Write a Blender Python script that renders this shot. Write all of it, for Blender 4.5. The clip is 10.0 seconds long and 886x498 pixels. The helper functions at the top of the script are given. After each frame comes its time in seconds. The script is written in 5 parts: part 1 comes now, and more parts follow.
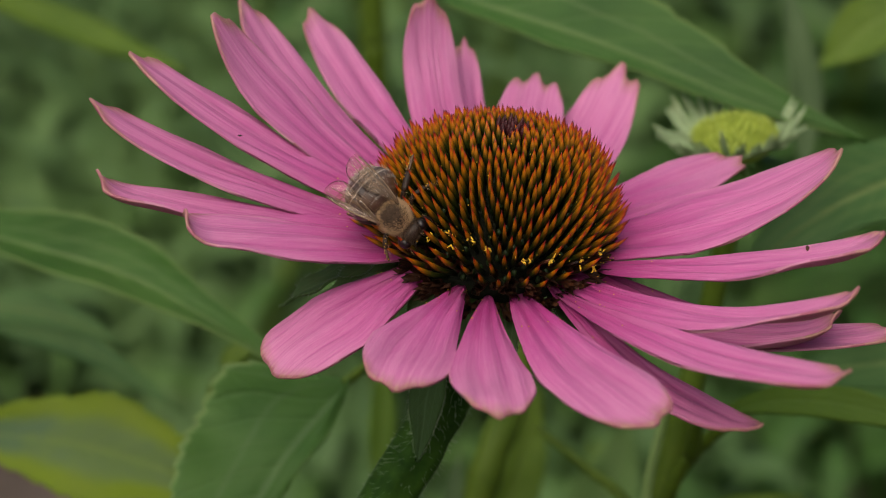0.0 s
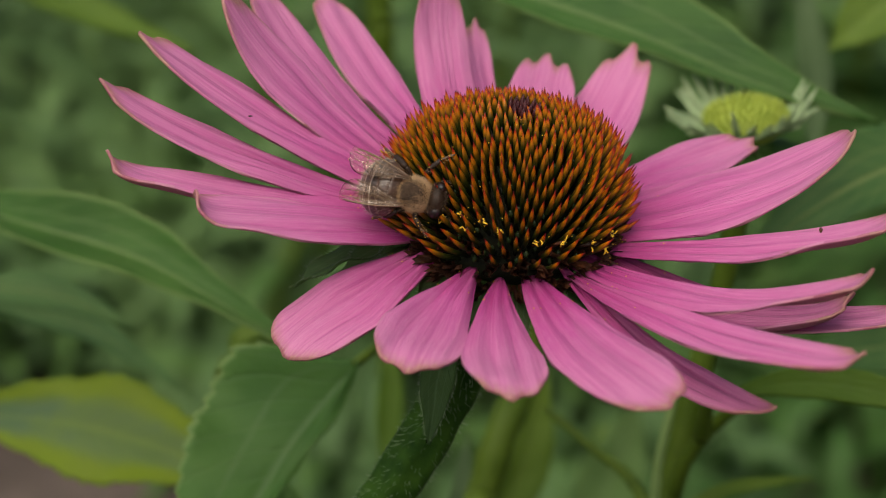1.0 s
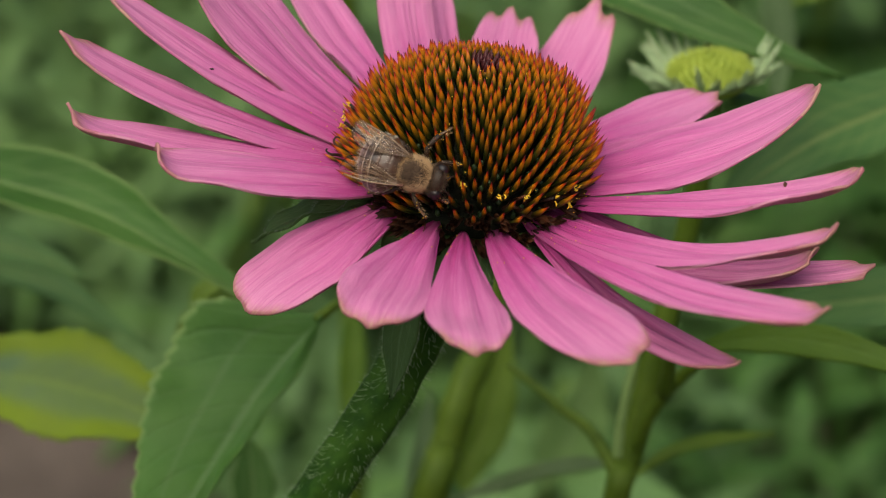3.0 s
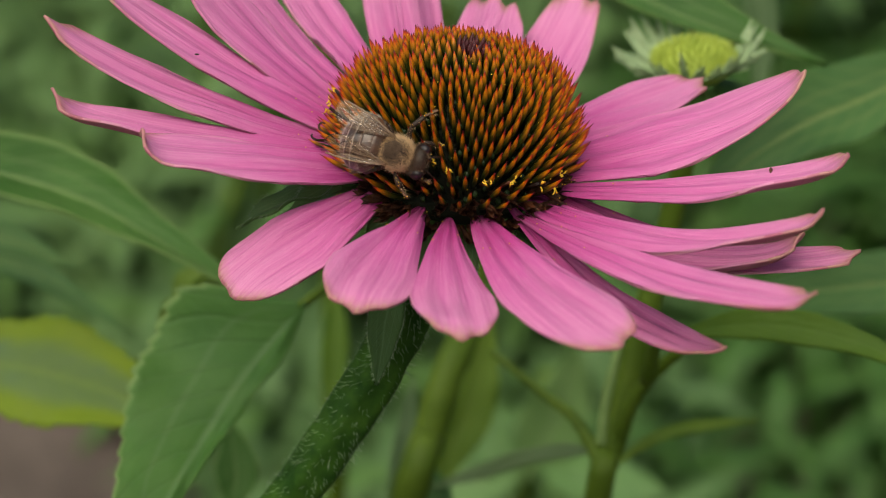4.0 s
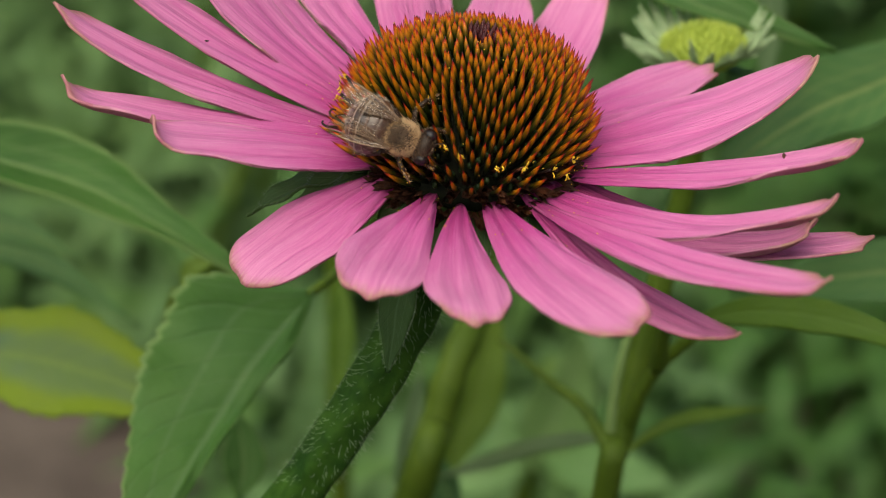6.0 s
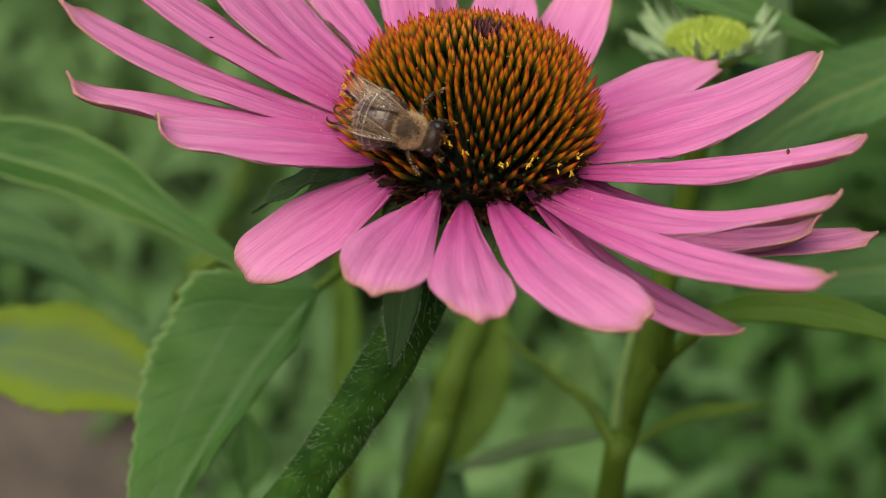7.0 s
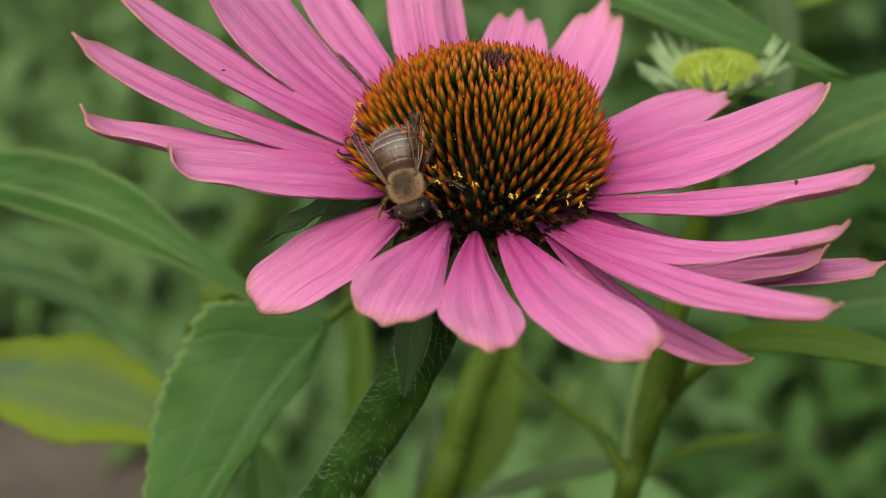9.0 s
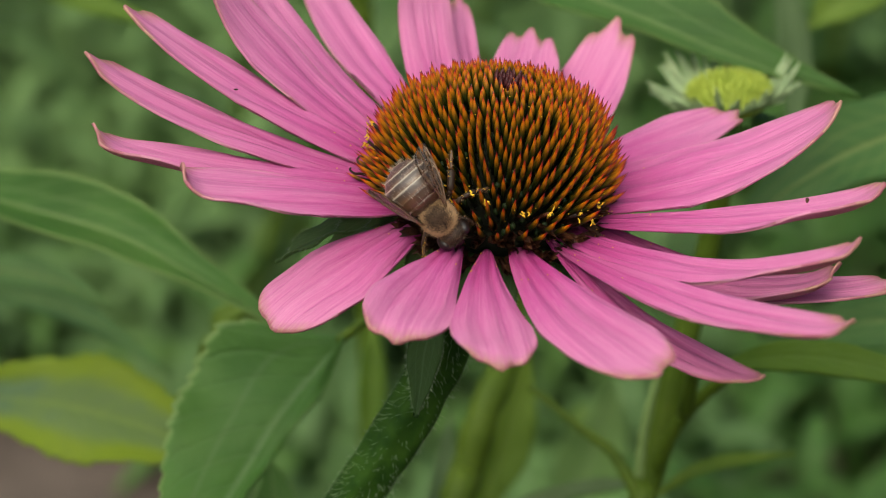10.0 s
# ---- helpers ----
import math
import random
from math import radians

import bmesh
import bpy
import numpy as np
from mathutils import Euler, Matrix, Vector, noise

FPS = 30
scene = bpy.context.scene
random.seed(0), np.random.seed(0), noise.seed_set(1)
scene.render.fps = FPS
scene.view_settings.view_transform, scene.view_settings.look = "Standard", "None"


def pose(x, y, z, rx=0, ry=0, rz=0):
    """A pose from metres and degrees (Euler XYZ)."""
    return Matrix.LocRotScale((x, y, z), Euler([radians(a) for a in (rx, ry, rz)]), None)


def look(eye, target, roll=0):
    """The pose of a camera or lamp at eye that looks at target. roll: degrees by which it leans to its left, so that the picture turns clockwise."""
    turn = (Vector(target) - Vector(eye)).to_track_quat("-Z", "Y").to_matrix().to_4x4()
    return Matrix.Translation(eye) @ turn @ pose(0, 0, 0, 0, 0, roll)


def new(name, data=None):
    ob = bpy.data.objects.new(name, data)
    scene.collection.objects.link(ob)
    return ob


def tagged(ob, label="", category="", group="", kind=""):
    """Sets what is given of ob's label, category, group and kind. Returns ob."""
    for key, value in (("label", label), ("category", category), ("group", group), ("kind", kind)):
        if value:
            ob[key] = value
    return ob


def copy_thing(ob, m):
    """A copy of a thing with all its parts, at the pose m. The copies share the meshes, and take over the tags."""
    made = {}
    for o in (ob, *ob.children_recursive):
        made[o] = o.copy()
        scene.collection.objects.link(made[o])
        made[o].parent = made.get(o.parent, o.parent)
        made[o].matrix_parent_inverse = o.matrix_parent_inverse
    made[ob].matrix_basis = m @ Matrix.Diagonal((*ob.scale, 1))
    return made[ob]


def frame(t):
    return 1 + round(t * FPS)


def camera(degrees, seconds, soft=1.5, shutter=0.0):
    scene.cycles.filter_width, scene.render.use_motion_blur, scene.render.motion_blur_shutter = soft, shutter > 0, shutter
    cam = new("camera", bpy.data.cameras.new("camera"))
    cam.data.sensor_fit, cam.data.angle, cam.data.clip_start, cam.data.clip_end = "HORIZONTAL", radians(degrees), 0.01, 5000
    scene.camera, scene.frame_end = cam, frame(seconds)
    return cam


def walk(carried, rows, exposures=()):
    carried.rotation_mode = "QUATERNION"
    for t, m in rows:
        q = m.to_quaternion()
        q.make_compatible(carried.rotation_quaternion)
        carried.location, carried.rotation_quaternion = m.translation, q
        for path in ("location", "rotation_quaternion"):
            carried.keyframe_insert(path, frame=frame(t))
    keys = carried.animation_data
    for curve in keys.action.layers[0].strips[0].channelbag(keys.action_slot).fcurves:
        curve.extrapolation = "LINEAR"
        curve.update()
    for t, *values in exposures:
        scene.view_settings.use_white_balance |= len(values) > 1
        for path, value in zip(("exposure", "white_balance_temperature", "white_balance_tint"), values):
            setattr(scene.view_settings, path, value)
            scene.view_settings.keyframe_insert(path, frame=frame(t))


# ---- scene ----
cam = camera(20.0, 10.0, 1.0)
cam.data.dof.use_dof = True
cam.data.dof.focus_distance = 0.291
cam.data.dof.aperture_fstop = 25.0
PATH = [
    (0, pose(-0.00661, -0.26052, 0.69877, 60.000, -0.000, 0.000)),
    (0.5, pose(-0.00651, -0.26017, 0.69808, 59.921, -0.051, -0.038)),
    (1, pose(-0.00768, -0.25944, 0.69798, 59.605, -0.047, 0.084)),
    (1.5, pose(-0.00822, -0.26023, 0.69760, 59.594, -0.096, 0.083)),
    (2, pose(-0.00820, -0.25991, 0.69721, 59.472, -0.076, 0.160)),
    (2.5, pose(-0.00816, -0.25900, 0.69665, 59.118, -0.274, -0.144)),
    (2.7, pose(-0.00776, -0.25837, 0.69708, 58.863, -0.389, -0.354)),
    (4, pose(-0.00879, -0.25834, 0.69640, 58.399, -0.835, -1.072)),
    (4.5, pose(-0.00949, -0.25833, 0.69617, 58.300, -0.748, -1.002)),
    (5, pose(-0.01065, -0.25818, 0.69624, 58.227, -0.788, -1.090)),
    (5.5, pose(-0.01117, -0.25844, 0.69574, 58.258, -0.740, -1.137)),
    (6, pose(-0.01045, -0.25769, 0.69516, 58.240, -0.763, -1.196)),
    (7.5, pose(-0.00987, -0.25842, 0.69559, 58.132, -0.605, -1.035)),
    (8, pose(-0.00881, -0.25967, 0.69636, 58.382, -0.590, -1.059)),
    (8.5, pose(-0.01005, -0.25977, 0.69591, 58.667, -0.486, -0.952)),
    (9, pose(-0.00963, -0.25970, 0.69601, 58.916, -0.382, -0.831)),
    (9.5, pose(-0.00989, -0.26040, 0.69629, 59.113, -0.236, -0.635)),
    (10, pose(-0.00948, -0.26061, 0.69595, 59.433, -0.161, -0.608)),
]
walk(cam, PATH, [(0, 0.20, 6500, 8), (1.5, 0.33, 6500, 6), (3.0, 0.49, 6500, 3), (5.5, 0.61, 6500, 1), (10, 0.63, 6500, 1)])

# ---- light: a bright overcast sky ----
world = bpy.data.worlds.new("sky")
scene.world = world
world.use_nodes = True
wn = world.node_tree
sky = wn.nodes.new("ShaderNodeTexSky")
sky.sky_type = "NISHITA"
sky.sun_disc = False
sky.sun_elevation = radians(62)
sky.sun_rotation = radians(204)
sky.dust_density = 8.0
sky.ozone_density = 1.0
wn.links.new(sky.outputs["Color"], wn.nodes["Background"].inputs["Color"])
wn.nodes["Background"].inputs["Strength"].default_value = 0.1
sun = new("sun", bpy.data.lights.new("sun", "SUN"))
sun.data.energy = 1.5
sun.data.angle = radians(80)
sun.data.color = (1.0, 0.96, 0.89)
sun.matrix_world = look((-0.6, -0.3, 2.2), (0, 0, 0.55))


# ---- materials ----
class Mat:
    """A node material with a few short cuts."""

    def __init__(self, name, rough=0.5, spec=0.5):
        self.m = bpy.data.materials.new(name)
        self.m.use_nodes = True
        self.t = self.m.node_tree
        self.b = self.t.nodes["Principled BSDF"]
        self.b.inputs["Roughness"].default_value = rough
        self.b.inputs["Specular IOR Level"].default_value = spec

    def n(self, kind, **inputs):
        node = self.t.nodes.new(kind)
        for k, v in inputs.items():
            key = k.replace("_", " ")
            if isinstance(v, bpy.types.NodeSocket):
                self.t.links.new(v, node.inputs[key])
            else:
                node.inputs[key].default_value = v
        return node

    def link(self, a, b):
        self.t.links.new(a, b)

    def uv(self, sx=1.0, sy=1.0):
        """The sheet's own coordinates; its noise differs from object to object."""
        tc = self.n("ShaderNodeTexCoord")
        mp = self.n("ShaderNodeMapping", Vector=tc.outputs["UV"], Scale=(sx, sy, 1.0))
        if sx == 1.0 and sy == 1.0:
            return mp.outputs["Vector"]
        far = self.n("ShaderNodeCombineXYZ", Z=self.math("MULTIPLY", self.rnd(), 50.0))
        add = self.t.nodes.new("ShaderNodeVectorMath")
        add.operation = "ADD"
        self.link(mp.outputs["Vector"], add.inputs[0])
        self.link(far.outputs[0], add.inputs[1])
        return add.outputs[0]

    def obj(self, s=1.0):
        tc = self.n("ShaderNodeTexCoord")
        mp = self.n("ShaderNodeMapping", Vector=tc.outputs["Object"], Scale=(s, s, s))
        return mp.outputs["Vector"]

    def noise(self, vec, scale, detail=4.0, rough=0.6):
        return self.n("ShaderNodeTexNoise", Vector=vec, Scale=scale, Detail=detail, Roughness=rough).outputs["Fac"]

    def ramp(self, fac, *stops):
        r = self.t.nodes.new("ShaderNodeValToRGB")
        self.link(fac, r.inputs["Fac"])
        e = r.color_ramp.elements
        while len(e) < len(stops):
            e.new(0.5)
        for el, (p, c) in zip(e, stops):
            el.position = p
            el.color = (*c, 1.0) if len(c) == 3 else c
        return r.outputs["Color"]

    def mix(self, fac, a, b, mode="MIX"):
        x = self.t.nodes.new("ShaderNodeMix")
        x.data_type = "RGBA"
        x.blend_type = mode
        for key, v in ((0, fac), (6, a), (7, b)):
            if isinstance(v, bpy.types.NodeSocket):
                self.link(v, x.inputs[key])
            elif key == 0:
                x.inputs[0].default_value = v
            else:
                x.inputs[key].default_value = (*v, 1.0)
        return x.outputs[2]

    def math(self, op, a, b=0.0, c=0.0):
        x = self.t.nodes.new("ShaderNodeMath")
        x.operation = op
        for i, v in enumerate((a, b, c)):
            if isinstance(v, bpy.types.NodeSocket):
                self.link(v, x.inputs[i])
            else:
                x.inputs[i].default_value = v
        return x.outputs[0]

    def sep(self, vec):
        s = self.n("ShaderNodeSeparateXYZ", Vector=vec)
        return s.outputs["X"], s.outputs["Y"]

    def colour(self, c):
        if isinstance(c, bpy.types.NodeSocket):
            self.link(c, self.b.inputs["Base Color"])
        else:
            self.b.inputs["Base Color"].default_value = (*c, 1.0)

    def bump(self, height, strength=0.3, distance=0.0005):
        bp = self.n("ShaderNodeBump", Height=height, Strength=strength, Distance=distance)
        self.link(bp.outputs["Normal"], self.b.inputs["Normal"])
        return bp.outputs["Normal"]

    def rnd(self):
        return self.n("ShaderNodeObjectInfo").outputs["Random"]

    def translucent(self, share, colour):
        """Light that comes through a thin leaf."""
        out = self.t.nodes["Material Output"]
        tr = self.t.nodes.new("ShaderNodeBsdfTranslucent")
        if isinstance(colour, bpy.types.NodeSocket):
            self.link(colour, tr.inputs["Color"])
        else:
            tr.inputs["Color"].default_value = (*colour, 1.0)
        mx = self.n("ShaderNodeMixShader", Fac=share)
        self.link(self.b.outputs[0], mx.inputs[1])
        self.link(tr.outputs[0], mx.inputs[2])
        self.link(mx.outputs[0], out.inputs["Surface"])


def petal_material():
    k = Mat("petal_pink", 0.45, 0.4)
    u, v = k.sep(k.uv())
    streak = k.noise(k.uv(26.0, 1.0), 1.0, 4.0, 0.6)
    fine = k.noise(k.uv(90.0, 3.0), 1.0, 3.0, 0.6)
    fleck = k.noise(k.uv(44.0, 15.0), 1.0, 4.0, 0.65)
    patch = k.noise(k.uv(3.5, 3.0), 1.0, 3.0, 0.55)
    # deep magenta throat, darkened further as painted shade by the cone, paler outwards
    base = k.ramp(v, (0.0, (0.29, 0.016, 0.125)), (0.16, (0.44, 0.042, 0.225)), (0.38, (0.560, 0.108, 0.330)), (0.68, (0.645, 0.190, 0.410)), (1.0, (0.690, 0.255, 0.455)))
    base = k.mix(k.ramp(patch, (0.45, (0.0,) * 3), (0.70, (0.34,) * 3)), base, (0.68, 0.260, 0.460))
    base = k.mix(k.ramp(streak, (0.34, (0.38,) * 3), (0.52, (0.0,) * 3)), base, (0.46, 0.058, 0.265))
    base = k.mix(k.ramp(streak, (0.54, (0.0,) * 3), (0.74, (0.24,) * 3)), base, (0.72, 0.330, 0.520))
    base = k.mix(k.ramp(fine, (0.5, (0.0,) * 3), (0.66, (0.34,) * 3)), base, (0.46, 0.050, 0.255))
    base = k.mix(k.ramp(fleck, (0.54, (0.0,) * 3), (0.70, (0.24,) * 3)), base, (0.74, 0.360, 0.540))
    base = k.mix(k.ramp(fleck, (0.30, (0.22,) * 3), (0.45, (0.0,) * 3)), base, (0.50, 0.080, 0.290))
    # long folds that wander a little: deep pigment, partly painted crease shade
    sway = k.math("MULTIPLY", k.math("SUBTRACT", k.noise(k.uv(2.0, 1.3), 1.0, 2.0), 0.5), 0.30)
    line = k.math("ABSOLUTE", k.math("SINE", k.math("MULTIPLY", k.math("ADD", u, sway), 9.42)))
    line = k.ramp(line, (0.0, (0.70,) * 3), (0.08, (0.34,) * 3), (0.45, (0.0,) * 3))
    line = k.math("MULTIPLY", line, k.ramp(k.noise(k.uv(3.0, 1.6), 1.0, 2.0), (0.40, (0.0,) * 3), (0.62, (1.0,) * 3)))
    line = k.math("MULTIPLY", line, k.ramp(v, (0.03, (0.3,) * 3), (0.2, (1.0,) * 3), (0.75, (0.7,) * 3), (0.95, (0.0,) * 3)))
    base = k.mix(line, base, (0.46, 0.040, 0.245))
    # the lower face is duller and browner
    lower = k.math("GREATER_THAN", u, 1.5)
    base = k.mix(k.math("MULTIPLY", lower, 0.75), base, k.ramp(fine, (0.3, (0.33, 0.095, 0.15)), (0.7, (0.48, 0.18, 0.26))))
    # dry brownish rim round the tip
    edge = k.math("ADD", v, k.math("MULTIPLY", k.math("SUBTRACT", k.noise(k.uv(6.0, 3.0), 1.0), 0.5), 0.10))
    rim = k.ramp(edge, (0.930, (0.0,) * 3), (0.972, (0.45,) * 3), (0.99, (0.85,) * 3))
    across = k.math("ABSOLUTE", k.math("SUBTRACT", k.math("FRACT", u), 0.5))
    rim = k.math("MULTIPLY", rim, k.ramp(across, (0.36, (1.0,) * 3), (0.47, (0.15,) * 3)))
    base = k.mix(rim, base, k.ramp(fleck, (0.4, (0.36, 0.10, 0.13)), (0.62, (0.44, 0.27, 0.15))))
    # pale dry lips along the outer edges
    side = k.math("ADD", across, k.math("MULTIPLY", k.math("SUBTRACT", k.noise(k.uv(3.0, 9.0), 1.0), 0.5), 0.03))
    lip = k.math("MULTIPLY", k.ramp(side, (0.476, (0.0,) * 3), (0.498, (0.36,) * 3)), k.ramp(v, (0.62, (0.0,) * 3), (0.95, (1.0,) * 3)))
    base = k.mix(lip, base, k.ramp(fleck, (0.42, (0.60, 0.36, 0.36)), (0.58, (0.44, 0.25, 0.18))))
    k.colour(base)
    k.bump(k.math("SUBTRACT", k.math("ADD", k.math("MULTIPLY", fleck, 0.45), k.math("MULTIPLY", streak, 0.8)), line), 0.75, 0.0004)
    k.translucent(0.26, k.mix(0.35, base, (0.70, 0.08, 0.34)))
    return k.m


def leaf_material(name, dark, light, vein_colour, through_colour, edge_colour=None, patchy=0.15, edge_from=0.455):
    k = Mat(name, 0.55, 0.22)
    uv = k.uv()
    u, v = k.sep(uv)
    big = k.noise(k.obj(1.0), 70.0, 4.0)
    small = k.noise(k.obj(1.0), 700.0, 3.0)
    base = k.ramp(big, (0.35, dark), (0.65, light))
    base = k.mix(k.math("MULTIPLY", small, 0.25), base, light)
    d = k.math("ABSOLUTE", k.math("SUBTRACT", u, 0.5))
    mid = k.ramp(d, (0.014, (1.0,) * 3), (0.045, (0.0,) * 3))
    side = k.math("SINE", k.math("MULTIPLY", k.math("SUBTRACT", v, k.math("ADD", k.math("MULTIPLY", d, 0.5), k.math("MULTIPLY", big, 0.06))), 62.0))
    side = k.ramp(side, (0.80, (0.0,) * 3), (1.0, (0.55,) * 3))
    arch = k.math("ABSOLUTE", k.math("SUBTRACT", d, k.math("ADD", 0.17, k.math("MULTIPLY", big, 0.10))))
    arch = k.ramp(arch, (0.004, (0.5,) * 3), (0.022, (0.0,) * 3))
    base = k.mix(k.math("MULTIPLY", side, 0.45), base, vein_colour)
    base = k.mix(arch, base, vein_colour)
    base = k.mix(k.math("MULTIPLY", mid, 0.8), base, vein_colour)
    if edge_colour:
        wander = k.math("ADD", d, k.math("MULTIPLY", k.math("SUBTRACT", k.noise(k.obj(1.0), 110.0, 3.0), 0.5), 0.5 * (0.5 - edge_from)))
        base = k.mix(k.ramp(wander, (edge_from, (0.0,) * 3), (edge_from + 0.45 * (0.5 - edge_from), (0.9,) * 3)), base, edge_colour)
        patch = k.noise(k.obj(1.0), 55.0, 3.0)
        base = k.mix(k.ramp(patch, (0.46, (0.0,) * 3), (0.58, (patchy,) * 3)), base, edge_colour)
    tint = k.mix(k.rnd(), (0.85, 0.9, 0.85), (1.12, 1.05, 1.0))
    base = k.mix(1.0, base, tint, "MULTIPLY")
    k.colour(base)
    k.bump(k.math("SUBTRACT", small, k.math("MULTIPLY", side, 1.5)), 0.4, 0.0006)
    k.translucent(0.3, through_colour)
    return k.m


def plain_material(name, c1, c2, scale, rough=0.6, spec=0.4, bump=0.3, distance=0.0003, by_random=0.0):
    k = Mat(name, rough, spec)
    a = k.noise(k.obj(1.0), scale, 5.0)
    b = k.noise(k.obj(1.0), scale * 6.0, 3.0)
    base = k.ramp(a, (0.3, c1), (0.7, c2))
    base = k.mix(k.math("MULTIPLY", b, 0.3), base, tuple(0.5 * x for x in c1))
    if by_random:
        base = k.mix(1.0, base, k.mix(k.rnd(), (1 - by_random,) * 3, (1 + by_random,) * 3), "MULTIPLY")
    k.colour(base)
    k.bump(b, bump, distance)
    return k.m


def spine_material():
    k = Mat("spine_orange", 0.36, 0.4)
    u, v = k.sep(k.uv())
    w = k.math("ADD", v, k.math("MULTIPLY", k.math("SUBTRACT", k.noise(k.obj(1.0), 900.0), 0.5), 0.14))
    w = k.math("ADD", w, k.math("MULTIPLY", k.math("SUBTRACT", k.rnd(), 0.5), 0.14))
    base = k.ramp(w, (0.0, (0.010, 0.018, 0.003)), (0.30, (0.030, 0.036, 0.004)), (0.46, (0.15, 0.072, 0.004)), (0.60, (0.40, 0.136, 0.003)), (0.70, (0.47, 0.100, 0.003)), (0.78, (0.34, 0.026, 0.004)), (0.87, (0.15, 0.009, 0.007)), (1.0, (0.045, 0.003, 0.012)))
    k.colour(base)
    k.bump(k.noise(k.obj(1.0), 1800.0), 0.25, 0.0001)
    return k.m


def wing_material():
    k = Mat("wing_membrane", 0.3, 0.5)
    k.colour(k.ramp(k.noise(k.obj(1.0), 500.0), (0.3, (0.30, 0.22, 0.15)), (0.7, (0.48, 0.39, 0.30))))
    out = k.t.nodes["Material Output"]
    tr = k.t.nodes.new("ShaderNodeBsdfTransparent")
    tr.inputs["Color"].default_value = (0.97, 0.94, 0.90, 1.0)
    mx = k.n("ShaderNodeMixShader", Fac=k.ramp(k.noise(k.obj(1.0), 650.0, 3.0), (0.4, (0.0,) * 3), (0.75, (0.045,) * 3)))
    k.link(tr.outputs[0], mx.inputs[1])
    k.link(k.b.outputs[0], mx.inputs[2])
    # the film's own gloss
    gl = k.n("ShaderNodeBsdfGlossy", Roughness=0.14, Color=(0.85, 0.82, 0.78, 1.0))
    bump = k.n("ShaderNodeBump", Height=k.noise(k.obj(1.0), 1400.0), Strength=0.5, Distance=0.0002)
    k.link(bump.outputs[0], gl.inputs["Normal"])
    fr = k.n("ShaderNodeFresnel", IOR=1.30)
    m2 = k.n("ShaderNodeMixShader", Fac=fr.outputs[0])
    k.link(mx.outputs[0], m2.inputs[1])
    k.link(gl.outputs[0], m2.inputs[2])
    k.link(m2.outputs[0], out.inputs["Surface"])
    return k.m


def abdomen_material():
    k = Mat("abdomen_plate", 0.28, 0.55)
    u, v = k.sep(k.uv())
    n1 = k.noise(k.obj(1.0), 900.0)
    w = k.math("ADD", v, k.math("MULTIPLY", k.math("SUBTRACT", n1, 0.5), 0.2))
    c = k.ramp(w, (0.0, (0.13, 0.062, 0.028)), (0.40, (0.060, 0.036, 0.025)), (0.82, (0.045, 0.029, 0.022)), (0.90, (0.28, 0.235, 0.185)), (1.0, (0.42, 0.37, 0.30)))
    k.colour(c)
    k.bump(k.noise(k.uv(60.0, 3.0), 1.0), 0.4, 0.0001)
    return k.m


M_PETAL = petal_material()
M_SPINE = spine_material()
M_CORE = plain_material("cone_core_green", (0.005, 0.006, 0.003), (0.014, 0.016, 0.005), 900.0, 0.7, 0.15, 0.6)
M_FLORET = plain_material("withered_floret", (0.008, 0.004, 0.003), (0.085, 0.025, 0.007), 800.0, 0.5, 0.3, 0.6, 0.0003, 0.6)
M_BEAD = plain_material("floret_bud_green", (0.008, 0.018, 0.004), (0.024, 0.044, 0.009), 700.0, 0.5, 0.25, 0.3)
M_APEX = plain_material("apex_purple", (0.04, 0.008, 0.011), (0.085, 0.017, 0.018), 900.0, 0.5, 0.3)
M_POLLEN = plain_material("pollen_yellow", (0.65, 0.36, 0.02), (0.85, 0.58, 0.05), 1500.0, 0.7, 0.2)
M_STEM = plain_material("stem_green", (0.010, 0.037, 0.004), (0.042, 0.100, 0.010), 260.0, 0.6, 0.12)
M_HAIR = plain_material("stem_hair", (0.24, 0.32, 0.18), (0.38, 0.46, 0.30), 400.0, 0.5, 0.4)
M_BRACT = leaf_material("bract_green", (0.050, 0.115, 0.030), (0.125, 0.205, 0.070), (0.16, 0.25, 0.11), (0.09, 0.18, 0.03))
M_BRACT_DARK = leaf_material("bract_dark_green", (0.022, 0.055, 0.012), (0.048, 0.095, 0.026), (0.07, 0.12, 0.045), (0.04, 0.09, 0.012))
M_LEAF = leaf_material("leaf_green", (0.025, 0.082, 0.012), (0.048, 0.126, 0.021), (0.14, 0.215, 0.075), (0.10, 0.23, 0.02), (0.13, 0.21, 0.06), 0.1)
M_LEAF_BLUE = leaf_material("leaf_blue_green", (0.043, 0.107, 0.029), (0.067, 0.147, 0.041), (0.16, 0.22, 0.07), (0.09, 0.19, 0.03))
M_LEAF_PALE = leaf_material("leaf_pale_green", (0.085, 0.140, 0.055), (0.13, 0.195, 0.085), (0.18, 0.25, 0.13), (0.13, 0.22, 0.05))
M_LEAF_YELLOW = leaf_material("leaf_yellow_green", (0.070, 0.122, 0.050), (0.105, 0.160, 0.078), (0.14, 0.20, 0.06), (0.13, 0.24, 0.015), (0.172, 0.232, 0.007), 0.3, 0.20)
M_LEAF_TOOTHED = leaf_material("leaf_toothed_green", (0.040, 0.113, 0.016), (0.065, 0.153, 0.025), (0.10, 0.175, 0.06), (0.09, 0.21, 0.018), (0.17, 0.25, 0.08), 0.12, 0.47)
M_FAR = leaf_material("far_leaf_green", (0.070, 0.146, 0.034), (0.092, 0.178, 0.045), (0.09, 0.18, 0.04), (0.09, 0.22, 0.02))
